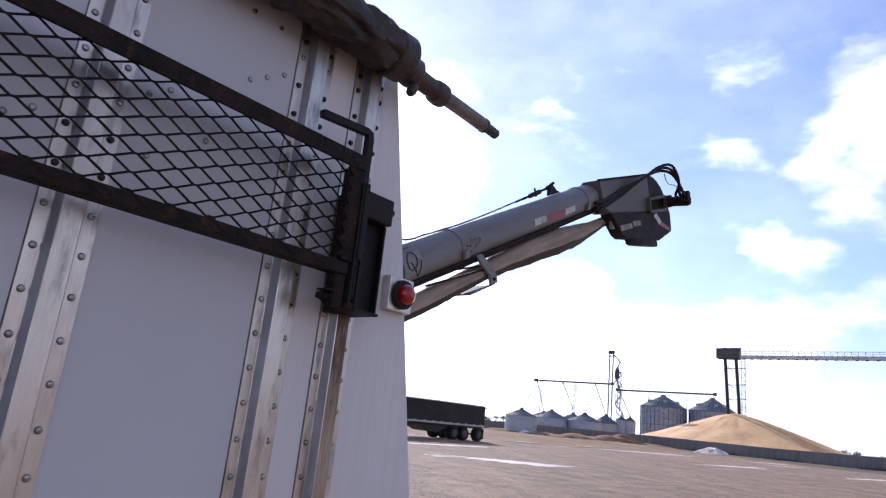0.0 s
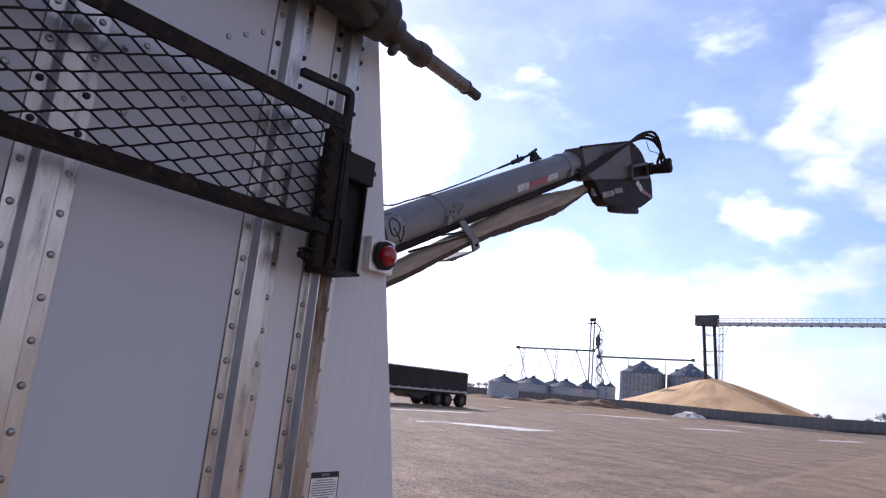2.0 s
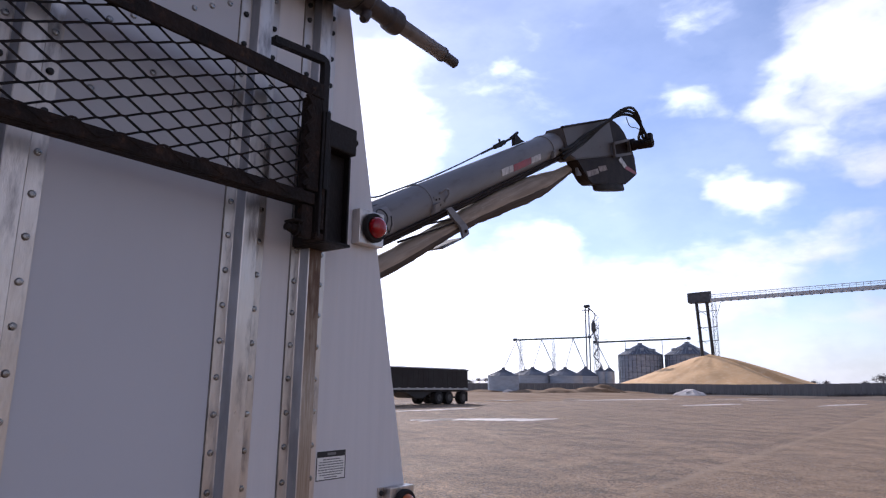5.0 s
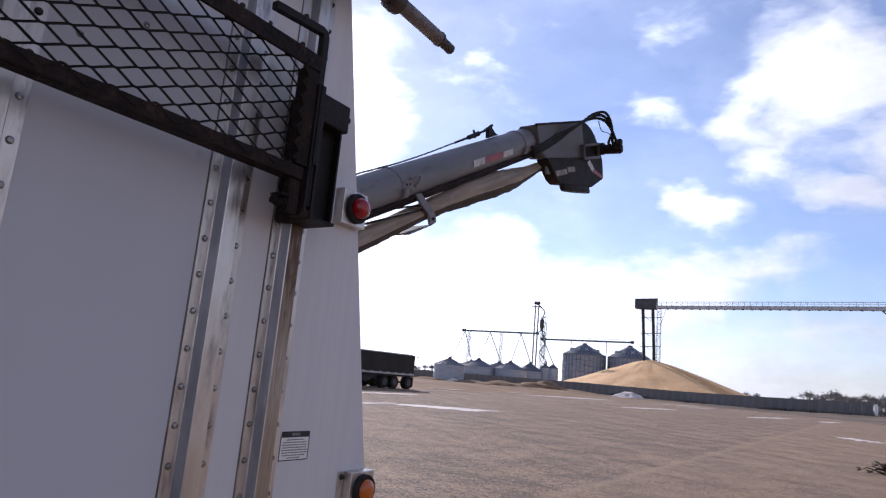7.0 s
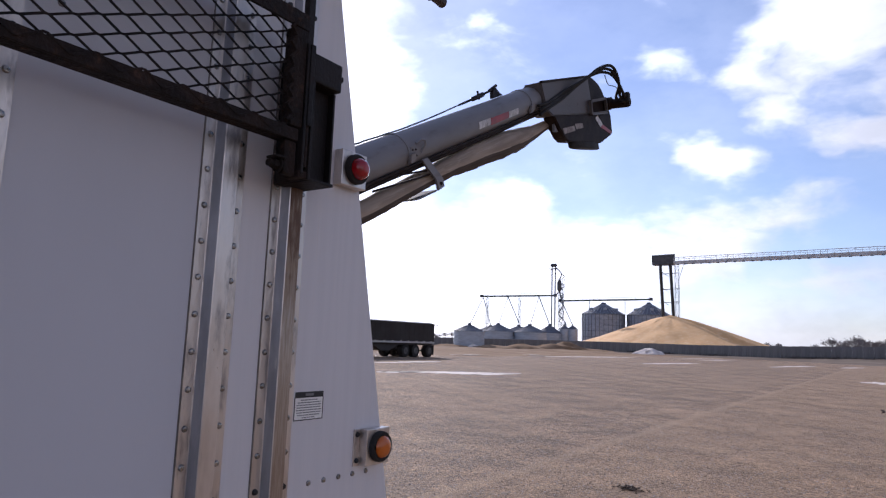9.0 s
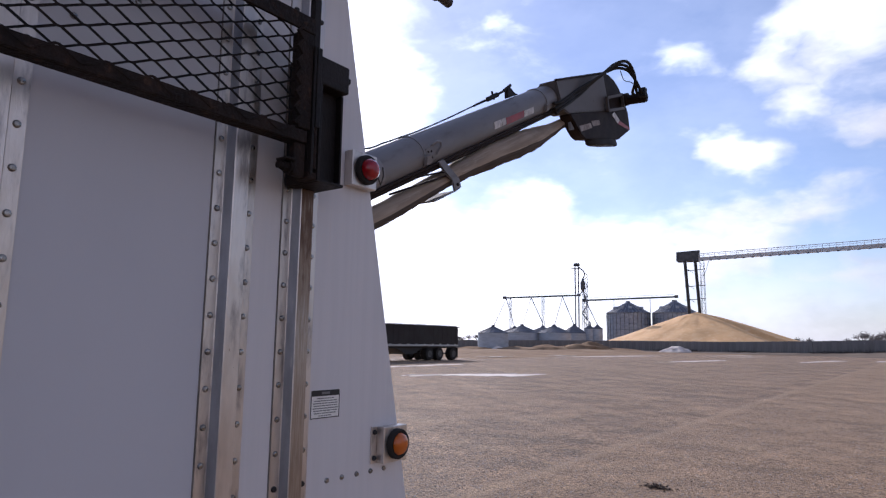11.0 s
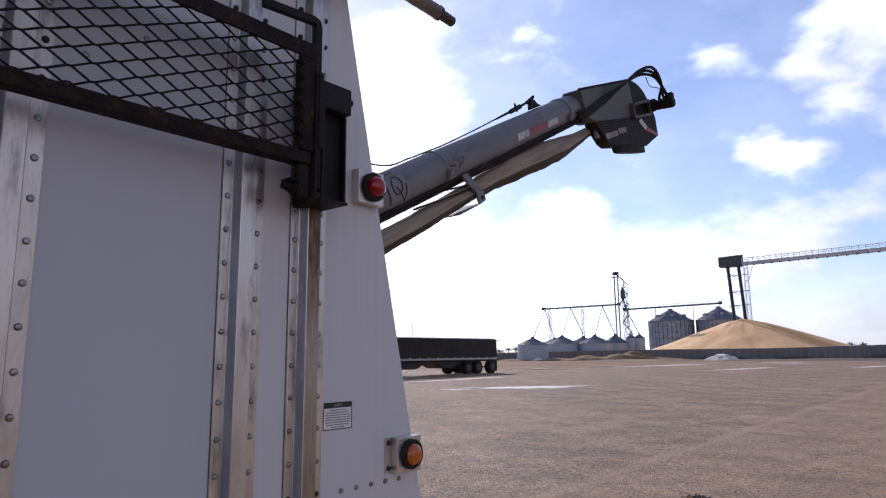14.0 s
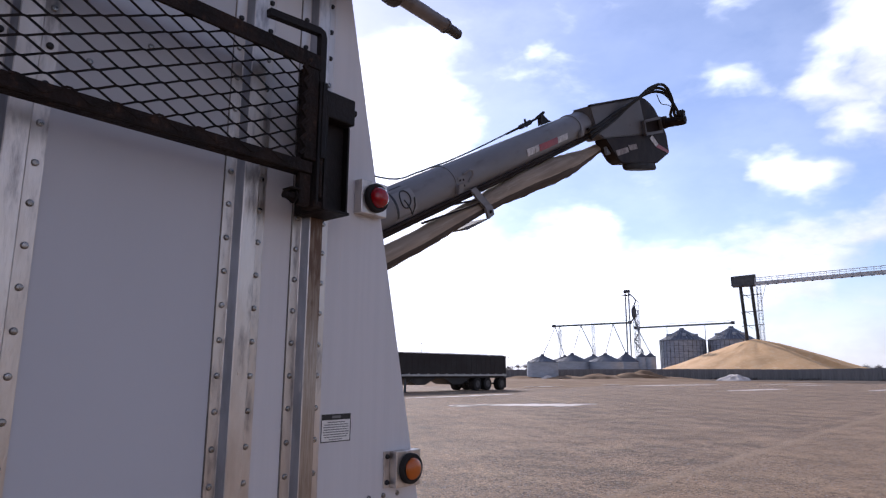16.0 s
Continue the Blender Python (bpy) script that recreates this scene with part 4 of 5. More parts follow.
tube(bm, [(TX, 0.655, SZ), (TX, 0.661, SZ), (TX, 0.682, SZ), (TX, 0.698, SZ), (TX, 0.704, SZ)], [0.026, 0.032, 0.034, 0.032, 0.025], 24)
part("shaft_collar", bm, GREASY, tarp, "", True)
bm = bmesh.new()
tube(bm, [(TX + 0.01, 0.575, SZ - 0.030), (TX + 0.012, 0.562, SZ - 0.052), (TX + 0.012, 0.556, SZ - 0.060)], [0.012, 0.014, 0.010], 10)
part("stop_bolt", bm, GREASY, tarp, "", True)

# roll a twentieth larger, scaled from near the camera, close against the wall's top
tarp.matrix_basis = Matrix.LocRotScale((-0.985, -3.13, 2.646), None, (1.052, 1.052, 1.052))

# ---- grain auger beyond the trailer's end ----
AX, AY, AZ, TILTED = -3.0, 3.228, 3.004, radians(27.55)


def q(u, v, w=0.0):
    """A place on the auger: along its tube, square to it upwards, and towards +x."""
    return (AX + w, AY + u * math.cos(TILTED) - v * math.sin(TILTED), AZ + u * math.sin(TILTED) + v * math.cos(TILTED))


auger = thing("grain_auger", q(-2.45, 0), "long grey tube auger raised at a slant with hydraulic head", "grain auger")
R = 0.147
part("lower_tube", tubed([q(-2.45, 0), q(0.04, 0)], R, 48), AUGER, auger, "", True)
part("upper_tube", tubed([q(0.04, 0), q(2.60, 0)], R - 0.003, 48), AUGER, auger, "", True)
part("boot", boxed((AX - 0.26, 0.83, 1.30), (AX + 0.26, 1.22, 2.0), 0.03), AUGER_DARK, auger, "steel boot that joins the tube to the trailer")
for u, wide in ((0.04, 0.03), (2.30, 0.045), (2.60, 0.05)):
    part("clamp_band", tubed([q(u - wide / 2, 0), q(u + wide / 2, 0)], R + 0.006, 48), AUGER, auger, "", True)
for u in (0.05, 2.25):
    part("band_lug", prismed([q(u - 0.035, -0.10, R * 0.80), q(u + 0.035, -0.10, R * 0.80), q(u + 0.035, -0.03, R * 0.99), q(u - 0.035, -0.03, R * 0.99)], (0.035, 0, 0), 0.004), AUGER, auger)
clasp = part("band_clasp", prismed([q(0.035, -0.072, R * 0.87), q(0.115, -0.076, R * 0.87), q(0.130, 0.012, R * 0.99), q(0.050, 0.024, R * 0.99)], (0.014, 0, 0), 0.003), AUGER, auger, "bolted clasp on the tube band")
part("band_handle", tubed([q(0.15, 0.03, R), q(0.19, 0.046, R + 0.03), q(0.235, 0.035, R + 0.03), q(0.240, -0.005, R + 0.02), q(0.195, -0.05, R * 0.95)], 0.010, 6), AUGER, auger, "curved grab handle", True)
for u, v in ((0.06, -0.050), (0.075, -0.005), (0.105, -0.055), (0.115, -0.010)):
    part("clasp_bolt", tubed([q(u, v, R * 0.92), q(u, v, R + 0.012)], 0.009, 6), AUGER_DARK, clasp)
for v, w, r in ((-0.147, 0.070, 0.019), (-0.158, 0.02, 0.024), (-0.122, 0.104, 0.012)):
    part("hydraulic_line", tubed([q(-2.4, v, w), q(0.9, v - 0.006, w), q(2.75, v, w)], r, 10), AUGER_DARK, auger, "dark pipe under the tube", True)


def tube_patch(name, u0, u1, v0, v1, mat, lift=0.002, label=""):
    """A thin film laid on the round of the tube."""
    bm = bmesh.new()
    steps = 6
    angles = [math.asin(max(-0.98, min(0.98, (v0 + (v1 - v0) * k / steps) / R))) for k in range(steps + 1)]
    lo = [bm.verts.new(q(u0, (R + lift) * math.sin(a), (R + lift) * math.cos(a))) for a in angles]
    hi = [bm.verts.new(q(u1, (R + lift) * math.sin(a), (R + lift) * math.cos(a))) for a in angles]
    for k in range(steps):
        bm.faces.new((lo[k], lo[k + 1], hi[k + 1], hi[k]))
    ob = part(name, bm, mat, auger, label)
    ob.modifiers.new("thick", "SOLIDIFY").thickness = 0.0012
    return ob


tube_patch("reflector_tape", 1.15, 1.29, -0.056, 0.007, WHITE_TAPE, label="scuffed white reflector strip")
tube_patch("reflector_tape", 1.30, 1.37, -0.055, 0.006, WHITE_TAPE, label="worn white reflector strip")
tube_patch("reflector_tape", 1.38, 1.745, -0.062, 0.001, RED_TAPE, label="red reflector strip")
tube_patch("reflector_tape", 1.755, 1.965, -0.062, -0.004, WHITE_TAPE, label="white reflector strip")
tube_patch("reflector_tape", -1.36, -1.12, -0.055, 0.035, RED_TAPE, label="red reflector strip")
tube_patch("emblem_plate", -0.70, -0.465, -0.105, 0.115, PLATE, 0.0015, "grey emblem plate")
tube_patch("emblem_bar", -0.690, -0.668, -0.080, 0.105, INK, 0.0035, "black emblem stroke")
tube_patch("emblem_bar", -0.640, -0.520, 0.1175, 0.1225, INK, 0.0035, "black emblem stroke")


def on_tube(u, v, lift=0.004):
    turn = math.asin(v / R)
    return q(u, (R + lift) * math.sin(turn), (R + lift) * math.cos(turn))


part("emblem_ring", tubed([on_tube(-0.572 + 0.052 * math.cos(a) + 0.010 * math.sin(a), 0.028 + 0.060 * math.sin(a)) for a in (2 * math.pi * k / 32 for k in range(33))], 0.0052, 6), INK, auger, "black emblem ring", True)
part("emblem_stroke", tubed([on_tube(-0.588, 0.024), on_tube(-0.555, -0.035), on_tube(-0.520, -0.092), on_tube(-0.495, -0.040), on_tube(-0.480, 0.018)], 0.0058, 6), INK, auger, "", True)

# head: hood, dark drive housing with its outlet, motor and hoses
HW = 0.18
outline = [(2.53, 0.170), (3.89, 0.050), (3.86, -0.405), (2.68, -0.212), (2.55, -0.14)]
part("hood", prismed([q(u, v, -0.03) for u, v in outline], (HW + 0.03, 0, 0), 0.012), AUGER_HEAD, auger, "grey sheet-metal hood at the upper end")
part("hood_seam", prismed([q(2.53, 0.181, HW - 0.02), q(3.90, 0.061, HW - 0.02), q(3.90, 0.040, HW - 0.02), q(2.53, 0.157, HW - 0.02)], (0.035, 0, 0), 0.003), AUGER_DARK, auger)
housing = [(2.72, -0.222), (3.855, -0.412), (3.895, 0.048), (3.98, 0.035), (4.09, 0.002), (4.22, -0.075), (4.32, -0.17), (4.39, -0.30), (4.47, -0.45), (4.50, -0.55), (4.45, -0.775), (3.99, -0.80), (2.98, -0.56), (2.90, -0.50)]
part("drive_housing", prismed([q(u, v, 0.03) for u, v in housing], (HW - 0.04, 0, 0), 0.01), AUGER_DARK, auger, "dark brown outlet and drive housing")
bm = bmesh.new()
rings = []
for f, drop in ((1.0, 0.0), (1.06, 0.02), (1.06, 0.085), (0.97, 0.10)):
    rings.append([bm.verts.new(q(3.60 + 0.42 * f * math.cos(a) + 0.05 * drop, -0.680 - 0.105 * f * math.cos(a) - drop, 0.095 + 0.07 * f * math.sin(a))) for a in (2 * math.pi * j / 36 for j in range(36))])
for a, b in zip(rings, rings[1:]):
    for j in range(36):
        bm.faces.new((a[j], a[(j + 1) % 36], b[(j + 1) % 36], b[j]))
bm.faces.new(rings[0])
bm.faces.new(rings[-1])
part("outlet_collar", bm, RUBBER, auger, "black rubber outlet collar", True)
for u, v, wide, mat in ((2.89, -0.395, 0.33, DECAL), (3.25, -0.412, 0.23, DECAL)):
    part("decal", prismed([q(u, v, HW - 0.009), q(u + wide, v - 0.034, HW - 0.009), q(u + wide + 0.01, v - 0.095, HW - 0.009), q(u + 0.02, v - 0.068, HW - 0.009)], (0.002, 0, 0)), mat, auger, "faded caution decal")
part("reflector_tape", prismed([q(4.06, -0.612, HW - 0.009), q(4.15, -0.592, HW - 0.009), q(4.44, -0.745, HW - 0.009), q(4.40, -0.772, HW - 0.009)], (0.002, 0, 0)), RED_TAPE, auger, "red reflector strip on the housing")
part("reflector_tape", prismed([q(3.92, -0.470, HW - 0.009), q(4.02, -0.452, HW - 0.009), q(4.145, -0.588, HW - 0.009), q(4.055, -0.608, HW - 0.009)], (0.002, 0, 0)), WHITE_TAPE, auger)
bm = bmesh.new()
corners = [(3.76, -0.240), (4.28, -0.288), (4.26, -0.460), (3.72, -0.388)]
for (u0, v0), (u1, v1) in zip(corners, corners[1:] + corners[:1]):
    tube(bm, [q(u0, v0, HW + 0.03), q(u1, v1, HW + 0.03)], 0.024, 4)
part("motor_frame", bm, AUGER_HEAD, auger, "open square motor frame")
motor = part("hydraulic_motor", tubed([q(4.37, -0.37, 0.15), q(4.37, -0.37, 0.25), q(4.37, -0.38, 0.255), q(4.37, -0.395, 0.46), q(4.37, -0.398, 0.49)], [0.080, 0.080, 0.062, 0.062, 0.050], 20), AUGER_DARK, auger, "black hydraulic drive motor", True)
part("motor_port", boxed(tuple(a - 0.045 for a in q(4.30, -0.34, 0.47)), tuple(a + 0.045 for a in q(4.30, -0.31, 0.47)), 0.008), RUBBER, motor)
for k in range(3):
    o = 0.050 * k
    line = curve([q(2.40, -0.155 + o, HW - 0.02), q(2.56, -0.12 + 0.6 * o, HW + 0.01), q(3.00, -0.075 + 0.6 * o, HW + 0.015), q(3.40, 0.005 + 0.5 * o, 0.23 + o), q(3.74, 0.060 + 0.6 * o, 0.28 + o), q(3.96, 0.060 + 0.6 * o, 0.34 + o), q(4.12, -0.005 + 0.4 * o, 0.40 + 0.5 * o), q(4.18, -0.14, 0.45), q(4.22, -0.28, 0.475 - o), q(4.27, -0.325, 0.475 - o)], 8)
    part("hydraulic_hose", tubed(line, 0.0175, 10), RUBBER, auger, "black looped hydraulic hose", True)
part("loose_wire", tubed(curve([q(3.98, 0.02, 0.36), q(3.99, -0.10, 0.38), q(4.10, -0.15, 0.42), q(4.18, -0.22, 0.45)], 6), 0.005, 6), RUBBER, auger)
part("hood_bolt", tubed([q(2.95, 0.130, HW - 0.005), q(2.95, 0.146, HW - 0.005)], 0.012, 8), BLACK, auger)
part("hood_bolt", tubed([q(3.80, 0.055, HW - 0.005), q(3.80, 0.072, HW - 0.005)], 0.012, 8), BLACK, auger)
# lug and winch cable on the top of the tube
bm = bmesh.new()
prism(bm, [q(1.74, 0.15, -0.02), q(1.95, 0.15, -0.02), q(1.89, 0.18, -0.02), q(1.83, 0.245, -0.02), q(1.78, 0.245, -0.02)], (0.04, 0, 0))
tube(bm, [q(1.72, 0.228, 0), q(1.88, 0.258, 0)], 0.015, 8)
part("cable_lug", bm, BLACK, auger, "black lug with a shackle")
bm = bmesh.new()
tube(bm, [q(1.75, 0.228, 0), q(1.60, 0.217, 0), q(1.58, 0.215, 0), q(1.38, 0.203, 0), q(1.36, 0.202, 0), q(1.12, 0.190, 0)], [0.012, 0.012, 0.024, 0.022, 0.012, 0.010], 8)
tube(bm, [q(1.50, 0.18, 0.0), q(1.50, 0.262, 0.0)], 0.010, 6)
part("turnbuckle", bm, BLACK, auger, "dark turnbuckle")
part("winch_cable", tubed(curve([q(1.14, 0.192, 0), q(0.64, 0.166, 0), q(0.22, 0.154, 0), q(0.0, 0.157, 0), q(-0.21, 0.160, 0), q(-0.50, 0.186, 0), (AX, 2.1, 2.90), (AX, 0.70, 2.76)], 6), 0.0065, 6), DARK_IRON, auger, "thin steel winch cable", True)
# pale cloth hose slung below
rng = random.Random(8)
line = curve([q(-2.2, -0.37, 0), q(-1.3, -0.325, 0), q(-0.61, -0.312, 0), q(-0.06, -0.305, 0), q(0.45, -0.287, 0), q(1.05, -0.280, 0), q(1.6, -0.302, 0), q(2.07, -0.324, 0), q(2.45, -0.332, 0), q(2.75, -0.325, 0), q(2.95, -0.33, 0)], 8)
bm = bmesh.new()
widths = [0.080, 0.080, 0.082, 0.078, 0.078, 0.112, 0.130, 0.115, 0.078, 0.056, 0.05]
radii = [np.interp(k / 8, range(len(widths)), widths) * (1 + 0.10 * noise.noise((k * 0.6, 1.0, 2.0))) for k in range(len(line))]
tube(bm, line, [float(r) for r in radii], 40, True)
for v in bm.verts:
    v.co += Vector((0, -0.45, 0.9)) * 0.009 * noise.noise(v.co * 3.0)
sock = part("cloth_hose", bm, SOCK, auger, "pale grey-tan cloth spout hose with shade coloured into its underside", True)
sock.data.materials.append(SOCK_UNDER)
# faces not turned upwards take the darker cloth as painted shade
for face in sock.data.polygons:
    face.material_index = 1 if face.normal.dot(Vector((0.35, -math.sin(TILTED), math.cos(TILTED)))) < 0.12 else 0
hanger = part("hose_hanger", prismed([q(0.215, -0.112, 0.10), q(0.295, -0.112, 0.10), q(0.362, -0.215, 0.10), q(0.440, -0.318, 0.10), q(0.432, -0.388, 0.10), q(0.330, -0.398, 0.10), q(0.345, -0.300, 0.10), q(0.262, -0.195, 0.10)], (0.022, 0, 0), 0.004), AUGER, auger, "grey bent strap hanger")
part("hanger_bolt", tubed([q(0.385, -0.350, 0.12), q(0.385, -0.350, 0.132)], 0.014, 8), AUGER_DARK, hanger)
part("hanger_foot", prismed([q(0.06, -0.398, -0.10), q(0.34, -0.402, -0.10), q(0.34, -0.388, -0.10), q(0.06, -0.384, -0.10)], (0.20, 0, 0), 0.003), AUGER, auger)
for a, b in (((-0.42, -0.190), (0.38, -0.256)), ((-0.05, -0.160), (0.30, -0.215))):
    part("hose_brace", tubed([q(*a, 0.085), q(*b, 0.085)], 0.011, 4), AUGER_DARK, auger, "thin dark brace under the tube")
part("hanger_strap", prismed([q(2.72, -0.15, 0.10), q(2.80, -0.17, 0.10), q(2.92, -0.27, 0.10), q(2.84, -0.42, 0.10), q(2.75, -0.40, 0.10), q(2.80, -0.27, 0.10)], (0.03, 0, 0), 0.004), GREY_IRON, auger)

# ---- black hopper trailer parked across the yard ----
SX, S0, S1 = -32.5, 31.6, 45.3
semi = thing("hopper_trailer", (SX - 1.3, 38.5, 0), "black hopper-bottom grain trailer parked on the yard, unhitched", "trailer")
part("body", boxed((SX - 2.6, S0, 1.28), (SX, S1, 2.80), 0.03), SEMI_BLACK, semi, "tall black box body")
bm = bmesh.new()
rows = []
for i in range(30):
    y = S0 + 0.05 + (S1 - S0 - 0.1) * i / 29
    rows.append([bm.verts.new((SX - 2.58 + 2.56 * j / 10, y, 2.80 + 0.12 * math.sin(math.pi * j / 10) ** 0.6 + 0.012 * math.cos(5 * y))) for j in range(11)])
for a, b in zip(rows, rows[1:]):
    for j in range(10):
        bm.faces.new((a[j], a[j + 1], b[j + 1], b[j]))
part("tarp_cover", bm, SEMI_BLACK, semi, "black tarp over the load", True)
part("side_rail", boxed((SX - 0.02, S0, 1.14), (SX + 0.04, S1, 1.275), 0.01), CHROME, semi, "bare metal side rail")
part("side_rail", boxed((SX - 2.64, S0, 1.14), (SX - 2.58, S1, 1.275), 0.01), CHROME, semi)
part("top_rail", boxed((SX - 0.03, S0, 2.74), (SX + 0.03, S1, 2.80), 0.01), SEMI_BLACK, semi)
for k in range(13):
    y = S0 + 0.6 + k * 1.04
    part("rail_lamp", boxed((SX + 0.041, y, 1.27), (SX + 0.075, y + 0.22, 1.335), 0.01), WHITE_TAPE, semi)
for k in range(22):
    y = S0 + 0.3 + k * 0.62
    part("side_rib", boxed((SX + 0.001, y, 1.30), (SX + 0.008, y + 0.05, 2.74)), SEMI_BLACK, semi)
for mid in (35.0, 39.2):
    bm = bmesh.new()
    prism(bm, [(SX - 2.2, mid - 2.0, 1.14), (SX - 2.2, mid + 2.0, 1.14), (SX - 2.2, mid + 0.45, 0.50), (SX - 2.2, mid - 0.45, 0.50)], (1.9, 0, 0))
    part("hopper", bm, LEG_IRON, semi, "sloping steel hopper")
part("frame_beam", boxed((SX - 0.35, S0 + 0.2, 0.98), (SX - 0.20, S1, 1.139), 0.01), SEMI_BLACK, semi)
part("frame_beam", boxed((SX - 2.35, S0 + 0.2, 0.98), (SX - 2.20, S1, 1.139), 0.01), SEMI_BLACK, semi)
part("mud_flap", boxed((SX - 0.75, S1 - 0.03, 0.18), (SX - 0.02, S1, 1.0)), RUBBER, semi)
for y in (41.45, 42.80, 44.75):
    part("axle", tubed([(SX - 2.4, y, 0.52), (SX - 0.2, y, 0.52)], 0.07, 10), SEMI_BLACK, semi)
    for x in (SX - 0.32, SX - 2.28):
        wheel = part("wheel", tubed([(x - 0.28, y, 0.52), (x - 0.24, y, 0.52), (x + 0.24, y, 0.52), (x + 0.28, y, 0.52)], [0.47, 0.52, 0.52, 0.47], 28), RUBBER, semi, "", True)
        part("rim", tubed([(x + 0.20, y, 0.52), (x + 0.283, y, 0.52), (x + 0.284, y, 0.52)], [0.28, 0.28, 0.10], 20), HUB, wheel, "", True)
        part("spring_hanger", boxed((x - 0.05, y - 0.1, 0.52), (x + 0.05, y + 0.1, 1.1)), SEMI_BLACK, semi)
for x in (SX - 0.3, SX - 2.3):
    leg = part("landing_leg", boxed((x - 0.06, 33.3, 0.05), (x + 0.06, 33.42, 1.14), 0.005), DARK_IRON, semi)
    part("leg_foot", boxed((x - 0.14, 33.2, 0.0), (x + 0.14, 33.52, 0.05), 0.005), DARK_IRON, leg)
    part("leg_brace", tubed([(x, 33.4, 0.55), (x, 34.4, 1.12)], 0.03, 8), DARK_IRON, leg)
part("corner_mirror", tubed([(SX, S1, 2.74), (SX + 0.05, S1 + 0.45, 2.70)], 0.03, 6), SEMI_BLACK, semi)

# ---- grain bins and elevator ----
def grain_bin(name, x, y, r, eave, peak, big, label, group):
    """A round galvanised bin: ringed wall, cone roof with ribs, cap."""
    bin_ = thing(name, (x, y, 0), label, "grain bin", group)
    seg = 64 if big else 40
    bm = bmesh.new()
    rings, z, k = [], -0.06, 0
    tiers = max(3, round(eave / 0.82))
    levels = []
    for j in range(tiers):
        a, b = eave * j / tiers, eave * (j + 1) / tiers
        levels += [(a, 0.0), (a + 0.03, 0.05), (b - 0.04, 0.05)]
    levels.append((eave, 0.0))
    for z, out in levels:
        rings.append([bm.verts.new((x + (r - 0.05 + out) * math.cos(t), y + (r - 0.05 + out) * math.sin(t), z)) for t in (2 * math.pi * j / seg for j in range(seg))])
    for a, b in zip(rings, rings[1:]):
        for j in range(seg):
            bm.faces.new((a[j], a[(j + 1) % seg], b[(j + 1) % seg], b[j]))
    part("bin_wall", bm, GALV_BIG if big else GALV, bin_, "ringed galvanised wall sheets", True)
    bm = bmesh.new()
    count = seg // 2
    tip = r * 0.10
    for j in range(seg):
        t0, t1 = 2 * math.pi * j / seg, 2 * math.pi * (j + 1) / seg
        lift = 0.0
        quad = [(r * 1.03, t0, eave - 0.03 + lift), (r * 1.03, t1, eave - 0.03 + lift), (tip, t1, peak), (tip, t0, peak)]
        bm.faces.new([bm.verts.new((x + a * math.cos(t), y + a * math.sin(t), z)) for a, t, z in quad])
    bmesh.ops.remove_doubles(bm, verts=bm.verts[:], dist=0.001)
    roof = part("bin_roof", bm, GALV_ROOF, bin_, "ribbed cone roof")
    bm = bmesh.new()
    for j in range(count):
        t = 2 * math.pi * j / count
        tube(bm, [(x + r * 1.03 * math.cos(t), y + r * 1.03 * math.sin(t), eave), (x + tip * math.cos(t), y + tip * math.sin(t), peak + 0.03)], 0.05, 4)
    part("roof_ribs", bm, RIB if big else GALV_ROOF, roof)
    part("roof_cap", tubed([(x, y, peak - 0.1), (x, y, peak + 0.35), (x, y, peak + 0.45)], [tip * 1.15, tip * 1.15, tip * 0.5], 16), GALV_ROOF, roof)
    if big:
        for j in range(seg // 2):
            t = 2 * math.pi * j / (seg // 2)
            part("stiffener", tubed([(x + (r + 0.06) * math.cos(t), y + (r + 0.06) * math.sin(t), -0.06), (x + (r + 0.06) * math.cos(t), y + (r + 0.06) * math.sin(t), eave)], 0.055, 4), DARK_IRON, bin_)
        for z in (eave * 0.18, eave * 0.35, eave * 0.52, eave * 0.68, eave * 0.84, eave * 0.98):
            bm = bmesh.new()
            tube(bm, [(x + (r + 0.1) * math.cos(t), y + (r + 0.1) * math.sin(t), z) for t in (2 * math.pi * j / 48 for j in range(49))], 0.04, 4)
            part("wind_ring", bm, DARK_IRON, bin_)
        for j in range(10):
            t = 2 * math.pi * (j + 0.3) / 10
            part("roof_vent", boxed((x + r * 0.62 * math.cos(t) - 0.45, y + r * 0.62 * math.sin(t) - 0.45, eave + (peak - eave) * 0.36), (x + r * 0.62 * math.cos(t) + 0.45, y + r * 0.62 * math.sin(t) + 0.45, eave + (peak - eave) * 0.36 + 0.75), 0.1), RIB, roof)
    return bin_


for x, y, r, side in ((-77.6, 121.9, 3.4, 1.0), (-87.1, 151.2, 4.45, 0.90), (-79.7, 155.2, 4.45, 0.90)):
    grain_bin("grain_bin", x, y, r, side * r, side * r + 0.41 * r, False, "small round galvanised grain bin with a cone roof", "small grain bins")
for x, y, r, peak in ((-96.4, 163.1, 4.3, 5.6), (-89.4, 167.1, 4.3, 5.9), (-81.5, 171.1, 3.5, 6.4)):
    grain_bin("grain_bin", x, y, r, 4.2, peak, False, "small galvanised grain bin in the rear row", "small grain bins")
for x, y, peak in ((-77.7, 172.9, 6.5), (-75.6, 173.7, 6.6)):
    grain_bin("grain_bin", x, y, 1.5, 5.5, peak, False, "narrow galvanised hopper bin beside the elevator", "small grain bins")
for x, y, peak in ((-72.8, 190.3, 13.8), (-60.3, 194.8, 14.1)):
    grain_bin("grain_bin", x, y, 6.35, 10.6, peak, True, "large round galvanised grain bin with dark stiffeners", "large grain bins")


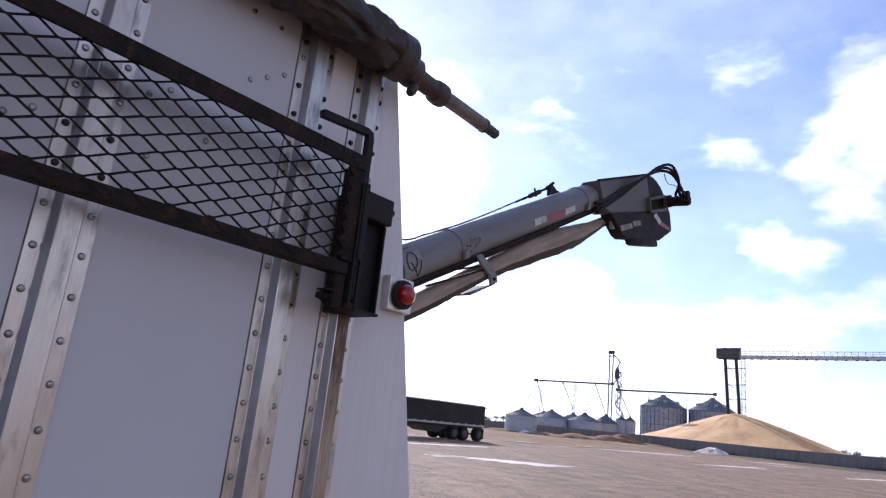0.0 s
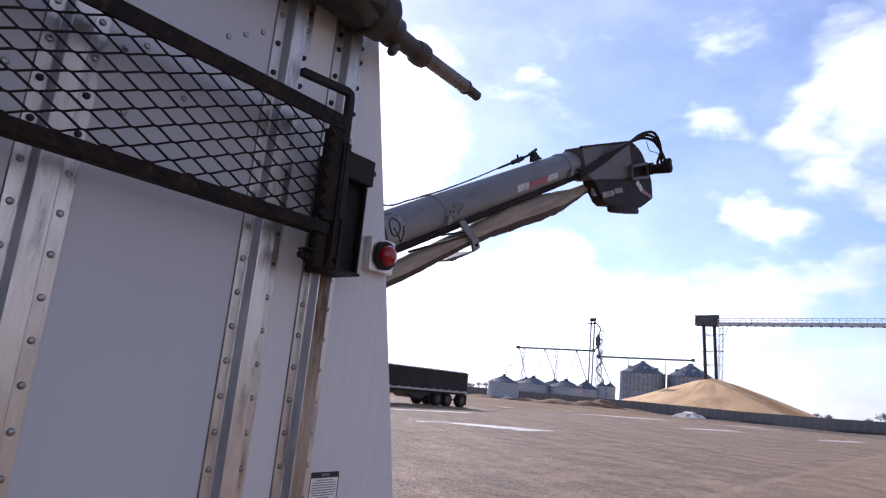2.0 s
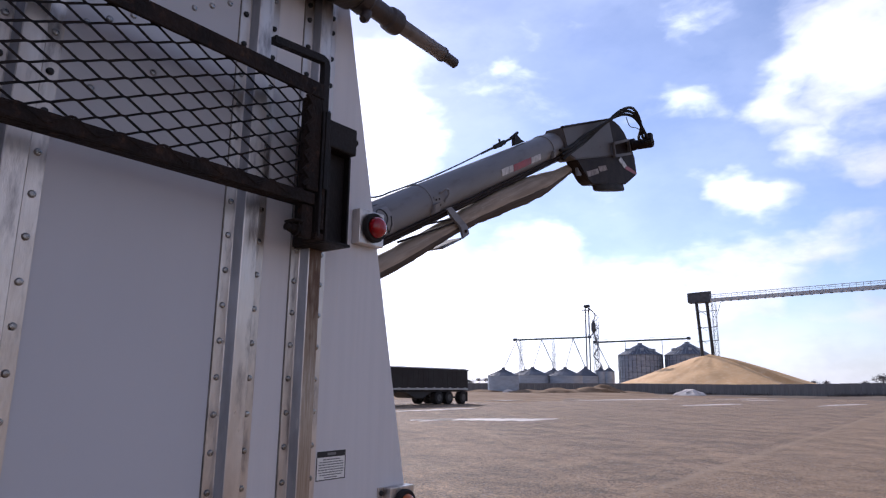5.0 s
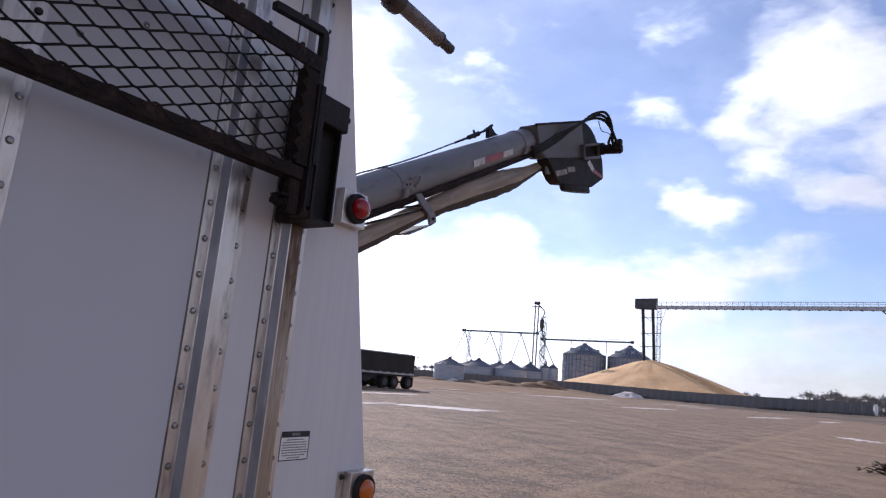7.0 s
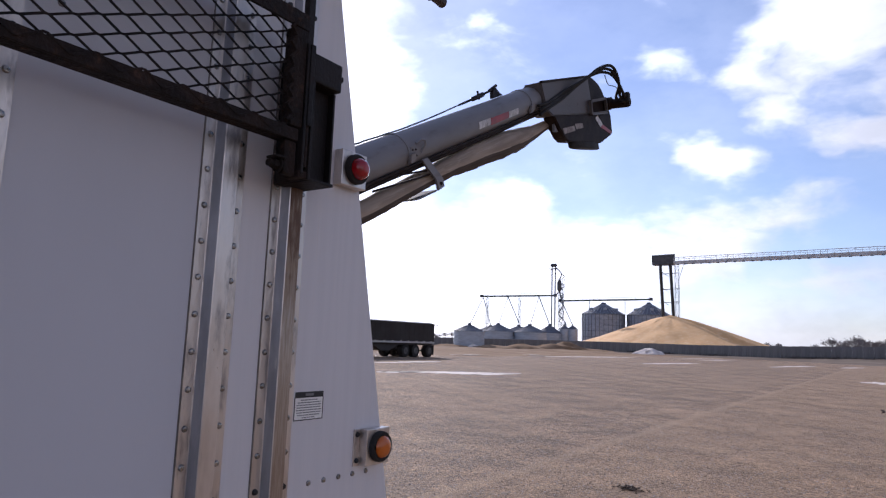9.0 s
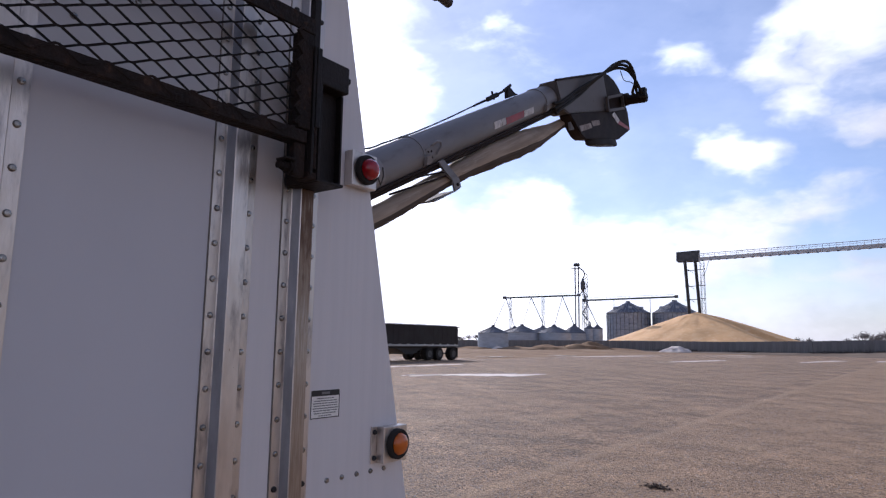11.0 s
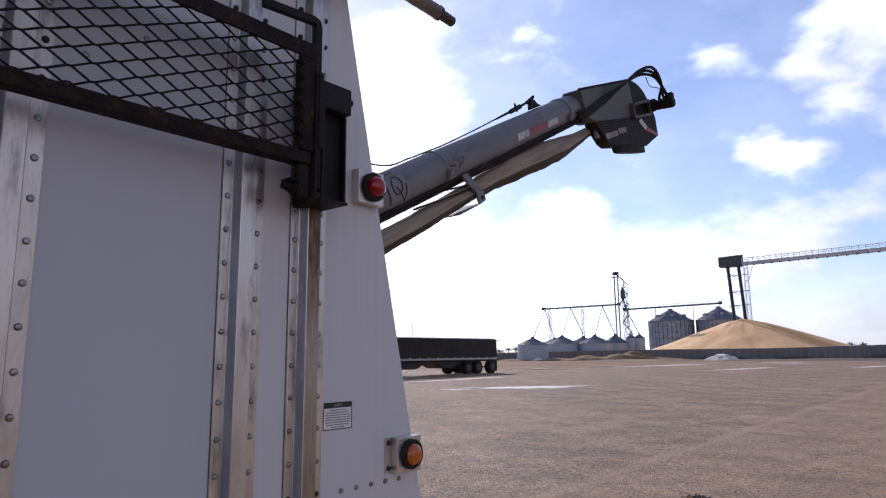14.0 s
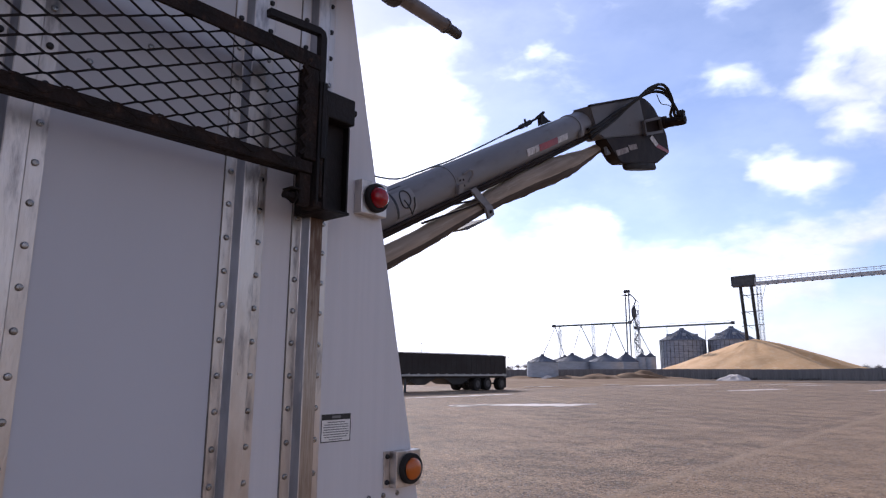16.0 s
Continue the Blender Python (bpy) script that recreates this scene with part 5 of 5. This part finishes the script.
def lattice(bm, x, y, half, z0, z1, step, r):
    """A square lattice mast."""
    legs = [(x + a * half, y + b * half) for a, b in ((-1, -1), (1, -1), (1, 1), (-1, 1))]
    for px, py in legs:
        tube(bm, [(px, py, z0), (px, py, z1)], r, 4)
    z, k = z0, 0
    while z + step <= z1 + 0.01:
        for (ax, ay), (bx, by) in zip(legs, legs[1:] + legs[:1]):
            tube(bm, [(ax, ay, z + step), (bx, by, z + step)], r * 0.7, 4)
            tube(bm, [(ax, ay, z), (bx, by, z + step)] if k % 2 else [(bx, by, z), (ax, ay, z + step)], r * 0.7, 4)
        z += step
        k += 1


elevator = thing("bucket_elevator", (-87.2, 185.0, 0), "tall dark bucket elevator leg with spouts and overhead conveyors", "grain elevator")
for dx in (-0.55, 0.55):
    part("leg_casing", boxed((-87.0 + dx - 0.15, 184.85, -0.06), (-87.0 + dx + 0.15, 185.2, 25.0)), GREY_IRON, elevator)
part("elevator_head", tubed([(-87.0 - 0.9, 185.0, 25.3), (-87.0 - 0.7, 185.0, 25.6), (-87.0 + 0.7, 185.0, 25.6), (-87.0 + 0.9, 185.0, 25.3)], [0.3, 0.55, 0.55, 0.3], 16), DARK_IRON, elevator, "dark rounded elevator head", True)
part("head_platform", boxed((-88.6, 184.2, 24.4), (-86.0, 186.0, 24.5)), DARK_IRON, elevator)
bm = bmesh.new()
lattice(bm, -84.6, 185.6, 0.65, -0.06, 21.5, 1.8, 0.07)
part("support_mast", bm, GREY_IRON, elevator, "thin lattice support mast")
part("distributor", tubed([(-85.2, 185.4, 17.2), (-85.2, 185.4, 18.2), (-85.2, 185.4, 20.2), (-85.2, 185.4, 21.0)], [0.3, 0.7, 0.7, 0.3], 14), DARK_IRON, elevator, "dark round distributor")
for points in ([(-86.4, 185, 25.0), (-84.6, 185.4, 23.0), (-85.2, 185.4, 20.9)], [(-85.2, 185.4, 17.4), (-84.0, 185.6, 13.6), (-85.6, 185.6, 10.4)], [(-85.6, 185.6, 10.4), (-82.9, 185.6, 7.0), (-85.4, 185.5, 3.4)], [(-85.2, 185.4, 17.6), (-86.4, 185.3, 16.1)], [(-85.2, 185.4, 17.4), (-84.6, 186.0, 14.6)]):
    part("spout", tubed(curve(points, 4), 0.20, 8), GREY_IRON, elevator)
bm = bmesh.new()
steps = [(-84.9 + (0.95 if k % 2 else -0.75), 186.4, 2.0 + 1.55 * k) for k in range(15)]
tube(bm, steps, 0.13, 4)
part("ladder_stair", bm, DARK_IRON, elevator, "zigzag access stair on the mast")
for name, a, b in (("conveyor", (-106.7, 174.5, 15.2), (-86.5, 185.3, 16.1)), ("conveyor", (-85.1, 186.0, 14.5), (-59.9, 195.6, 15.5))):
    a, b = Vector(a), Vector(b)
    belt = part(name, tubed([a, b], 0.34, 4), BELT_IRON, elevator, "overhead grain conveyor")
    bm = bmesh.new()
    for k in range(1, 24):
        p = a + (b - a) * k / 24
        tube(bm, [p + Vector((0, 0, 0.3)), p + Vector((0, 0, 0.75))], 0.04, 4)
    tube(bm, [a + Vector((0, 0, 0.75)), b + Vector((0, 0, 0.75))], 0.05, 4)
    part("hand_rail", bm, GREY_IRON, belt)
    part("drive_end", boxed(tuple(a - Vector((0.5, 0.4, 0.35))), tuple(a + Vector((0.5, 0.4, 0.5))), 0.05), DARK_IRON, belt)
    part("drive_end", boxed(tuple(b - Vector((0.45, 0.4, 0.35))), tuple(b + Vector((0.45, 0.4, 0.5))), 0.05), DARK_IRON, belt)
A, B = Vector((-106.7, 174.5, 15.0)), Vector((-86.5, 185.3, 15.9))
for f, feet in ((0.02, ((-77.6, 121.9, 4.75), (-96.4, 163.1, 5.7))), (0.36, ((-87.1, 151.2, 5.8), (-89.4, 167.1, 7.0))), (0.78, ((-79.7, 155.2, 5.8), (-81.5, 171.1, 6.5)))):
    for foot in feet:
        part("down_spout", tubed([A + (B - A) * f, foot], 0.14, 6), GREY_IRON, elevator)
for foot in ((-77.7, 172.9, 6.6), (-75.6, 173.7, 6.7)):
    part("down_spout", tubed([(-84.6, 186.2, 14.2), foot], 0.14, 6), GREY_IRON, elevator)
for f in (0.08, 0.52):
    p = A + (B - A) * f
    bm = bmesh.new()
    lattice(bm, p.x, p.y, 0.35, -0.06, p.z, 1.5, 0.05)
    part("support_tower", bm, GREY_IRON, elevator, "thin pale support tower")
for f in (0.33, 0.72):
    p = Vector((-85.1, 186.0, 14.5)) * (1 - f) + Vector((-59.9, 195.6, 15.5)) * f
    part("support_tower", tubed([(p.x, p.y, -0.06), (p.x, p.y, p.z)], 0.10, 6), GREY_IRON, elevator)

# ---- corn pile under its conveyor tower ----
bm = bmesh.new()
seg, steps = 96, 30
rings = []
PX, PY = -47.4, 171.0
for i in range(steps + 1):
    f = 1 - i / steps
    ring = []
    for j in range(seg):
        a = 2 * math.pi * j / seg
        # two broad faces that meet in a sharp ridge, as the corn slid off the spout
        reach = float(np.interp(math.degrees(a), [0, 14, 100, 192, 222, 258, 292, 322.5, 334, 350, 360], [26.5, 31.0, 28.8, 28.8, 25.4, 23.8, 26.0, 32.0, 21.5, 19.5, 24.0]))
        r = f * (reach + 0.45 * noise.noise((2 * math.cos(a), 2 * math.sin(a), 0.3)))
        z = 10.2 * (1 - f) - 0.5 * max(0.0, 0.16 - f) / 0.16 + 0.20 * noise.noise((r * math.cos(a) * 0.16, r * math.sin(a) * 0.16, 7)) * min(1, 5 * f) + 0.22 * noise.noise((14 * a, 4 * f, 1)) * min(1, 4 * f * (1 - f))
        ring.append(bm.verts.new((PX + r * math.cos(a), PY + r * math.sin(a), z if i else -0.06)))
    rings.append(ring)
for a, b in zip(rings, rings[1:]):
    for j in range(seg):
        bm.faces.new((a[j], a[(j + 1) % seg], b[(j + 1) % seg], b[j]))
bmesh.ops.remove_doubles(bm, verts=bm.verts[:], dist=0.002)
tagged(part("grain_mound", bm, CORN, smooth=True), "huge cone-shaped pile of yellow corn behind a low wall", "grain pile")

tower = thing("conveyor_tower", (-48.9, 170.8, 0), "dark conveyor tower with a long overhead gallery above the pile", "conveyor tower")
part("head_house", prismed([(-51.7, 169.8, 25.3), (-46.2, 171.5, 25.7), (-46.2, 171.5, 22.9), (-51.2, 169.9, 22.8), (-51.7, 169.8, 23.2)], (-0.8, 2.6, 0), 0.05), DARK_IRON, tower, "dark sheet-metal head house")
for x, y in ((-50.1, 170.5), (-47.7, 171.2)):
    part("tower_leg", tubed([(x + 0.35, y, 22.9), (x + 0.9, y, 12.0), (x + 1.2, y, -0.06)], 0.40, 8), LEG_IRON, tower, "thick dark discharge leg")
bm = bmesh.new()
lattice(bm, -45.9, 172.0, 0.45, -0.06, 23.0, 1.6, 0.045)
tube(bm, [(-44.2, 172.0, 22.8), (-45.6, 172.0, 18.5)], 0.06, 4)
part("lattice_mast", bm, GREY_IRON, tower, "thin grey lattice mast")
for z in (12.8, 16.2, 20.3):
    part("tie_beam", tubed([(-50.1, 170.5, z), (-45.2, 171.9, z + 0.4)], 0.09, 6), DARK_IRON, tower)
    part("tie_beam", tubed([(-49.8, 170.5, z + 0.9), (-47.8, 171.2, z - 0.6)], 0.06, 6), DARK_IRON, tower)
G0, G1 = Vector((-46.4, 171.4, 23.3)), Vector((34.0, 163.0, 23.3))
gallery = part("gallery", tubed([G0, G1], 0.62, 4), PALE_IRON, tower, "long pale overhead conveyor gallery")
bm = bmesh.new()
count = 60
for k in range(count + 1):
    p = G0 + (G1 - G0) * k / count
    tube(bm, [p + Vector((0, -0.5, -0.1)), p + Vector((0, -0.5, 1.35))], 0.05, 4)
    if k < count:
        s = G0 + (G1 - G0) * (k + 1) / count
        tube(bm, [p + Vector((0, -0.5, 0.4)), s + Vector((0, -0.5, 1.3))] if k % 2 else [p + Vector((0, -0.5, 1.3)), s + Vector((0, -0.5, 0.4))], 0.022, 4)
tube(bm, [G0 + Vector((0, -0.5, 1.35)), G1 + Vector((0, -0.5, 1.35))], 0.09, 4)
tube(bm, [G0 + Vector((0, -0.5, 0.9)), G1 + Vector((0, -0.5, 0.9))], 0.05, 4)
part("gallery_truss", bm, PALE_IRON, gallery, "open truss rail of the gallery")
for k in range(40):
    p = G0 + (G1 - G0) * (k + 0.5) / 40
    part("idler_bracket", boxed(tuple(p + Vector((-0.25, -0.62, -0.62))), tuple(p + Vector((0.25, -0.40, -0.40)))), DARK_IRON, gallery)
bm = bmesh.new()
lattice(bm, 6.9, 165.5, 1.1, -0.06, 27.5, 2.2, 0.10)
part("lattice_mast", bm, GREY_IRON, tower, "tall grey lattice mast")
part("mast_platform", boxed((5.6, 164.4, 25.2), (9.6, 166.6, 25.4)), DARK_IRON, tower)
part("mast_brace", tubed([(2.5, 165.6, 22.7), (6.6, 165.5, 19.0)], 0.12, 6), GREY_IRON, tower)

# ---- retaining wall of upright panels ----
wall = tagged(new("wall_yard"), "long low retaining wall of dark grey upright panels", "wall", kind="structure")
# corners: place, height of the foot, height of the top
LINE = [(Vector((x, y, 0)), foot, top) for x, y, foot, top in ((-112.0, 126.0, -0.06, 1.6), (-80.0, 131.0, -0.06, 1.9), (-53.4, 136.4, -0.06, 2.15), (-31.0, 133.0, 0.20, 2.12), (-16.2, 126.8, 0.34, 2.38), (0.2, 124.5, 1.0, 2.85))]
panel_bm = bmesh.new()
box(panel_bm, (-0.5, -0.06, 0.0), (0.5, 0.06, 1.0))
for k in range(3):
    box(panel_bm, (-0.44 + 0.34 * k, -0.11, 0.0), (-0.26 + 0.34 * k, -0.0605, 0.97))
panel_mesh = mesh("panel", panel_bm, PANEL)
for (a, foot_a, top_a), (b, foot_b, top_b) in zip(LINE, LINE[1:]):
    count = max(1, round((b - a).length / 1.5))
    turn = math.atan2((b - a).y, (b - a).x)
    for k in range(count):
        f = (k + 0.5) / count
        p = a + (b - a) * f
        ob = new("panel", panel_mesh)
        ob.parent = wall
        foot, top = foot_a + (foot_b - foot_a) * f - 0.1, top_a + (top_b - top_a) * f + 0.03 * random.random()
        ob.matrix_basis = Matrix.LocRotScale((p.x, p.y, foot), Euler((0, 0, turn)), ((b - a).length / count - 0.03, 1.0, top - foot))
part("gate_post", tubed([(0.6, 124.2, 0.8), (0.6, 124.2, 2.75)], 0.22, 8), LABEL, wall, "pale gate post")
# bank of dry grass that rises towards the wall
bm = bmesh.new()
rows = []
for k in range(121):
    f = k / 120
    x = -56 + 90 * f
    y1 = float(np.interp(x, [-56, -31, -16.2, 0.9, 34], [135.5, 133.0, 126.8, 124.5, 121.0]))
    high = float(np.interp(x, [-56, -31, -16.2, 0.9, 8, 34], [0.0, 0.20, 0.34, 1.0, 1.1, 1.1]))
    wide = float(np.interp(x, [-56, -16.2, 0.9, 34], [6.0, 8.0, 22.0, 30.0])) + 1.2 * noise.noise((x * 0.4, 0, 0))
    line = []
    for j in range(17):
        g = j / 16
        z = -0.055 + (high + 0.06) * g ** 1.3 + (0.10 * noise.noise((x * 0.7, g * 9, 2)) + 0.05 * noise.noise((x * 2.1, g * 22, 5))) * min(1.0, 5 * g)
        line.append(bm.verts.new((x, y1 - wide * (1 - g) + 0.4 * noise.noise((x * 1.3, g * 5, 9)), z + 0.03)))
    line.append(bm.verts.new((x, y1 + 6.0, high - 0.1)))
    line.append(bm.verts.new((x, y1 + 30.0, -0.3)))
    rows.append(line)
for a, b in zip(rows, rows[1:]):
    for j in range(18):
        bm.faces.new((a[j], b[j], b[j + 1], a[j + 1]))
tagged(part("verge_bank", bm, BANK, smooth=True), "bank of dry brown grass rising to the wall", "verge")


def bush(at, wide, high, seed):
    """A dense leafless bush of many thin stems."""
    rng = random.Random(seed)
    shrub = thing("bush", at, "dense brown leafless bush beside the wall", "bush")
    bm = bmesh.new()
    for _ in range(420):
        a, lean = rng.uniform(0, 6.28), rng.uniform(0.0, 1.0)
        foot = Vector((at[0] + rng.gauss(0, 0.25) * wide, at[1] + rng.gauss(0, 0.2) * wide, at[2] - 0.1))
        tip = foot + Vector((0.5 * wide * lean * math.cos(a), 0.5 * wide * lean * math.sin(a), high * rng.uniform(0.45, 1.0) * (1.1 - 0.5 * lean)))
        mid = foot.lerp(tip, 0.5) + Vector((rng.uniform(-0.2, 0.2), rng.uniform(-0.2, 0.2), 0.15))
        tube(bm, [foot, mid, tip], [0.05, 0.04, 0.015], 3, False)
        for _ in range(3):
            p = foot.lerp(tip, rng.uniform(0.5, 1.0))
            tube(bm, [p, p + Vector((rng.uniform(-0.5, 0.5), rng.uniform(-0.5, 0.5), rng.uniform(0.1, 0.6)))], [0.03, 0.012], 3, False)
    part("stems", bm, BUSH, shrub)


bush((4.2, 128.0, 0.9), 4.6, 3.4, 3)
bush((9.0, 130.0, 0.9), 5.0, 3.0, 4)

# ---- far trees and pole ----
def bare_tree(seed, high):
    """A leafless tree: trunk with limbs, and a crown of many fine twigs."""
    rng = random.Random(seed)
    wood, twigs = bmesh.new(), bmesh.new()

    def grow(p, way, length, r, level):
        bend = Vector((rng.uniform(-1, 1), rng.uniform(-1, 1), rng.uniform(-0.2, 0.6))) * 0.25
        mid = p + way * length * 0.5
        end = mid + (way + bend).normalized() * length * 0.5
        tube(wood if level < 2 else twigs, [p, mid, end], [r, r * 0.8, r * 0.55], 5 if level < 2 else 3, False)
        if level == 5:
            return
        for _ in range((5, 4, 4, 3, 3)[level]):
            side = Vector((rng.uniform(-1, 1), rng.uniform(-1, 1), rng.uniform(-0.2, 0.8))).normalized()
            grow(p.lerp(end, rng.uniform(0.45, 1.0)), (way * 0.7 + side * 0.85).normalized(), length * rng.uniform(0.55, 0.78), max(0.034, r * 0.5), level + 1)

    grow(Vector((0, 0, -0.06)), Vector((0.05, 0, 1)), high * 0.33, high * 0.022, 0)
    return wood, twigs


KINDS = []
for seed, high in ((1, 9.0), (2, 11.0), (3, 8.0)):
    wood, twigs = bare_tree(seed, high)
    tree = thing("tree", (0, 0, 0), "bare leafless winter tree on the horizon", "tree", "trees on the horizon")
    part("trunk", wood, BARK, tree)
    part("crown", twigs, BARK, tree, "fine leafless twigs")
    KINDS.append(tree)
rng = random.Random(77)
spots = [(-62 + 2.7 * k + rng.uniform(-2, 2), 385 + rng.uniform(-20, 40)) for k in range(40)] + [(-232 + 5 * k + rng.uniform(-3, 3), 330 + rng.uniform(-14, 14)) for k in range(9)]
for k, (x, y) in enumerate(spots):
    tall = rng.uniform(1.25, 1.9) if x > -30 else rng.uniform(0.7, 1.0)
    m = Matrix.LocRotScale((x, y, 0), Euler((0, 0, rng.uniform(0, 6))), (1.05 * tall, 1.05 * tall, tall))
    if k < 3:
        KINDS[k].matrix_basis = m
    else:
        copy_thing(KINDS[k % 3], m)
bm = bmesh.new()
for k in range(900):
    x = rng.uniform(-330, 160)
    y = 420 + 0.1 * abs(x) + rng.uniform(-15, 15) if x > -140 else 360 + rng.uniform(-20, 10)
    high = rng.uniform(1.0, 3.0)
    tube(bm, [(x, y, -0.06), (x + rng.uniform(-1.5, 1.5), y, high)], [rng.uniform(0.5, 1.4), 0.15], 4, False)
tagged(part("hedgerow", bm, BARK), "low dark leafless hedgerow along the horizon", "hedgerow", kind="stuff")
pole = thing("utility_pole", (-204, 219, 0), "distant thin wooden utility pole", "utility pole")
part("pole_shaft", tubed([(-204, 219, -0.06), (-204, 219, 15.5)], [0.2, 0.13], 8), BARK, pole)
part("cross_arm", tubed([(-205.2, 218.6, 13.6), (-202.8, 219.4, 13.6)], 0.10, 4), BARK, pole)

# ---- scraps on the yard ----
def scraps(name, at, wide, count, seed, label):
    """A loose heap of dry husks and dark scraps."""
    rng = random.Random(seed)
    heap_ = thing(name, (at[0], at[1], 0), label, "debris", "scraps on the yard")
    for mat, kind, share in ((HUSK, "husk", 0.16), (DARK_RAG, "dark_scrap", 0.84)):
        for _ in range(int(count * share)):
            bm = bmesh.new()
            x, y = at[0] + rng.gauss(0, wide * 0.26), at[1] + rng.gauss(0, wide * 0.18)
            z = abs(rng.gauss(0, wide * (0.17 if wide > 1 else 0.05))) * max(0.1, 1 - abs(x - at[0]) / wide)
            a, l = rng.uniform(0, 6.28), rng.uniform(0.06, 0.20) * wide
            tip = (x + l * math.cos(a), y + l * math.sin(a), max(0.004, z + rng.uniform(-0.3, 0.5) * l))
            tube(bm, [(x, y, 0.004 + z), ((x + tip[0]) / 2, (y + tip[1]) / 2, (z + tip[2]) / 2 + 0.12 * l), tip], [0.012 * wide, 0.055 * wide * rng.uniform(0.4, 1), 0.006 * wide], 5, True, 0.35)
            part(kind, bm, mat, heap_)
    return heap_


scraps("debris_heap", (0.62, 21.4), 1.25, 190, 4, "tangled heap of dark scraps and pale husks on asphalt")
scraps("debris_heap", (-2.45, 7.05), 0.30, 110, 9, "small scatter of dark crumbs and husks on asphalt")
rng = random.Random(15)
bm = bmesh.new()
for _ in range(310):
    x, y = rng.uniform(-8.0, 2.0), rng.uniform(5.0, 24.0)
    r = rng.uniform(0.003, 0.010)
    tube(bm, [(x, y, 0.0), (x + rng.uniform(-1, 1) * r, y + rng.uniform(-1, 1) * r, r * 0.5), (x + rng.uniform(-2, 2) * r, y + rng.uniform(-2, 2) * r, 0.003)], [0.4 * r, 0.6 * r, 0.3 * r], 4)
tagged(part("dark_crumbs", bm, DARK_RAG), "dark crumbs strewn over the yard", "debris", kind="stuff")
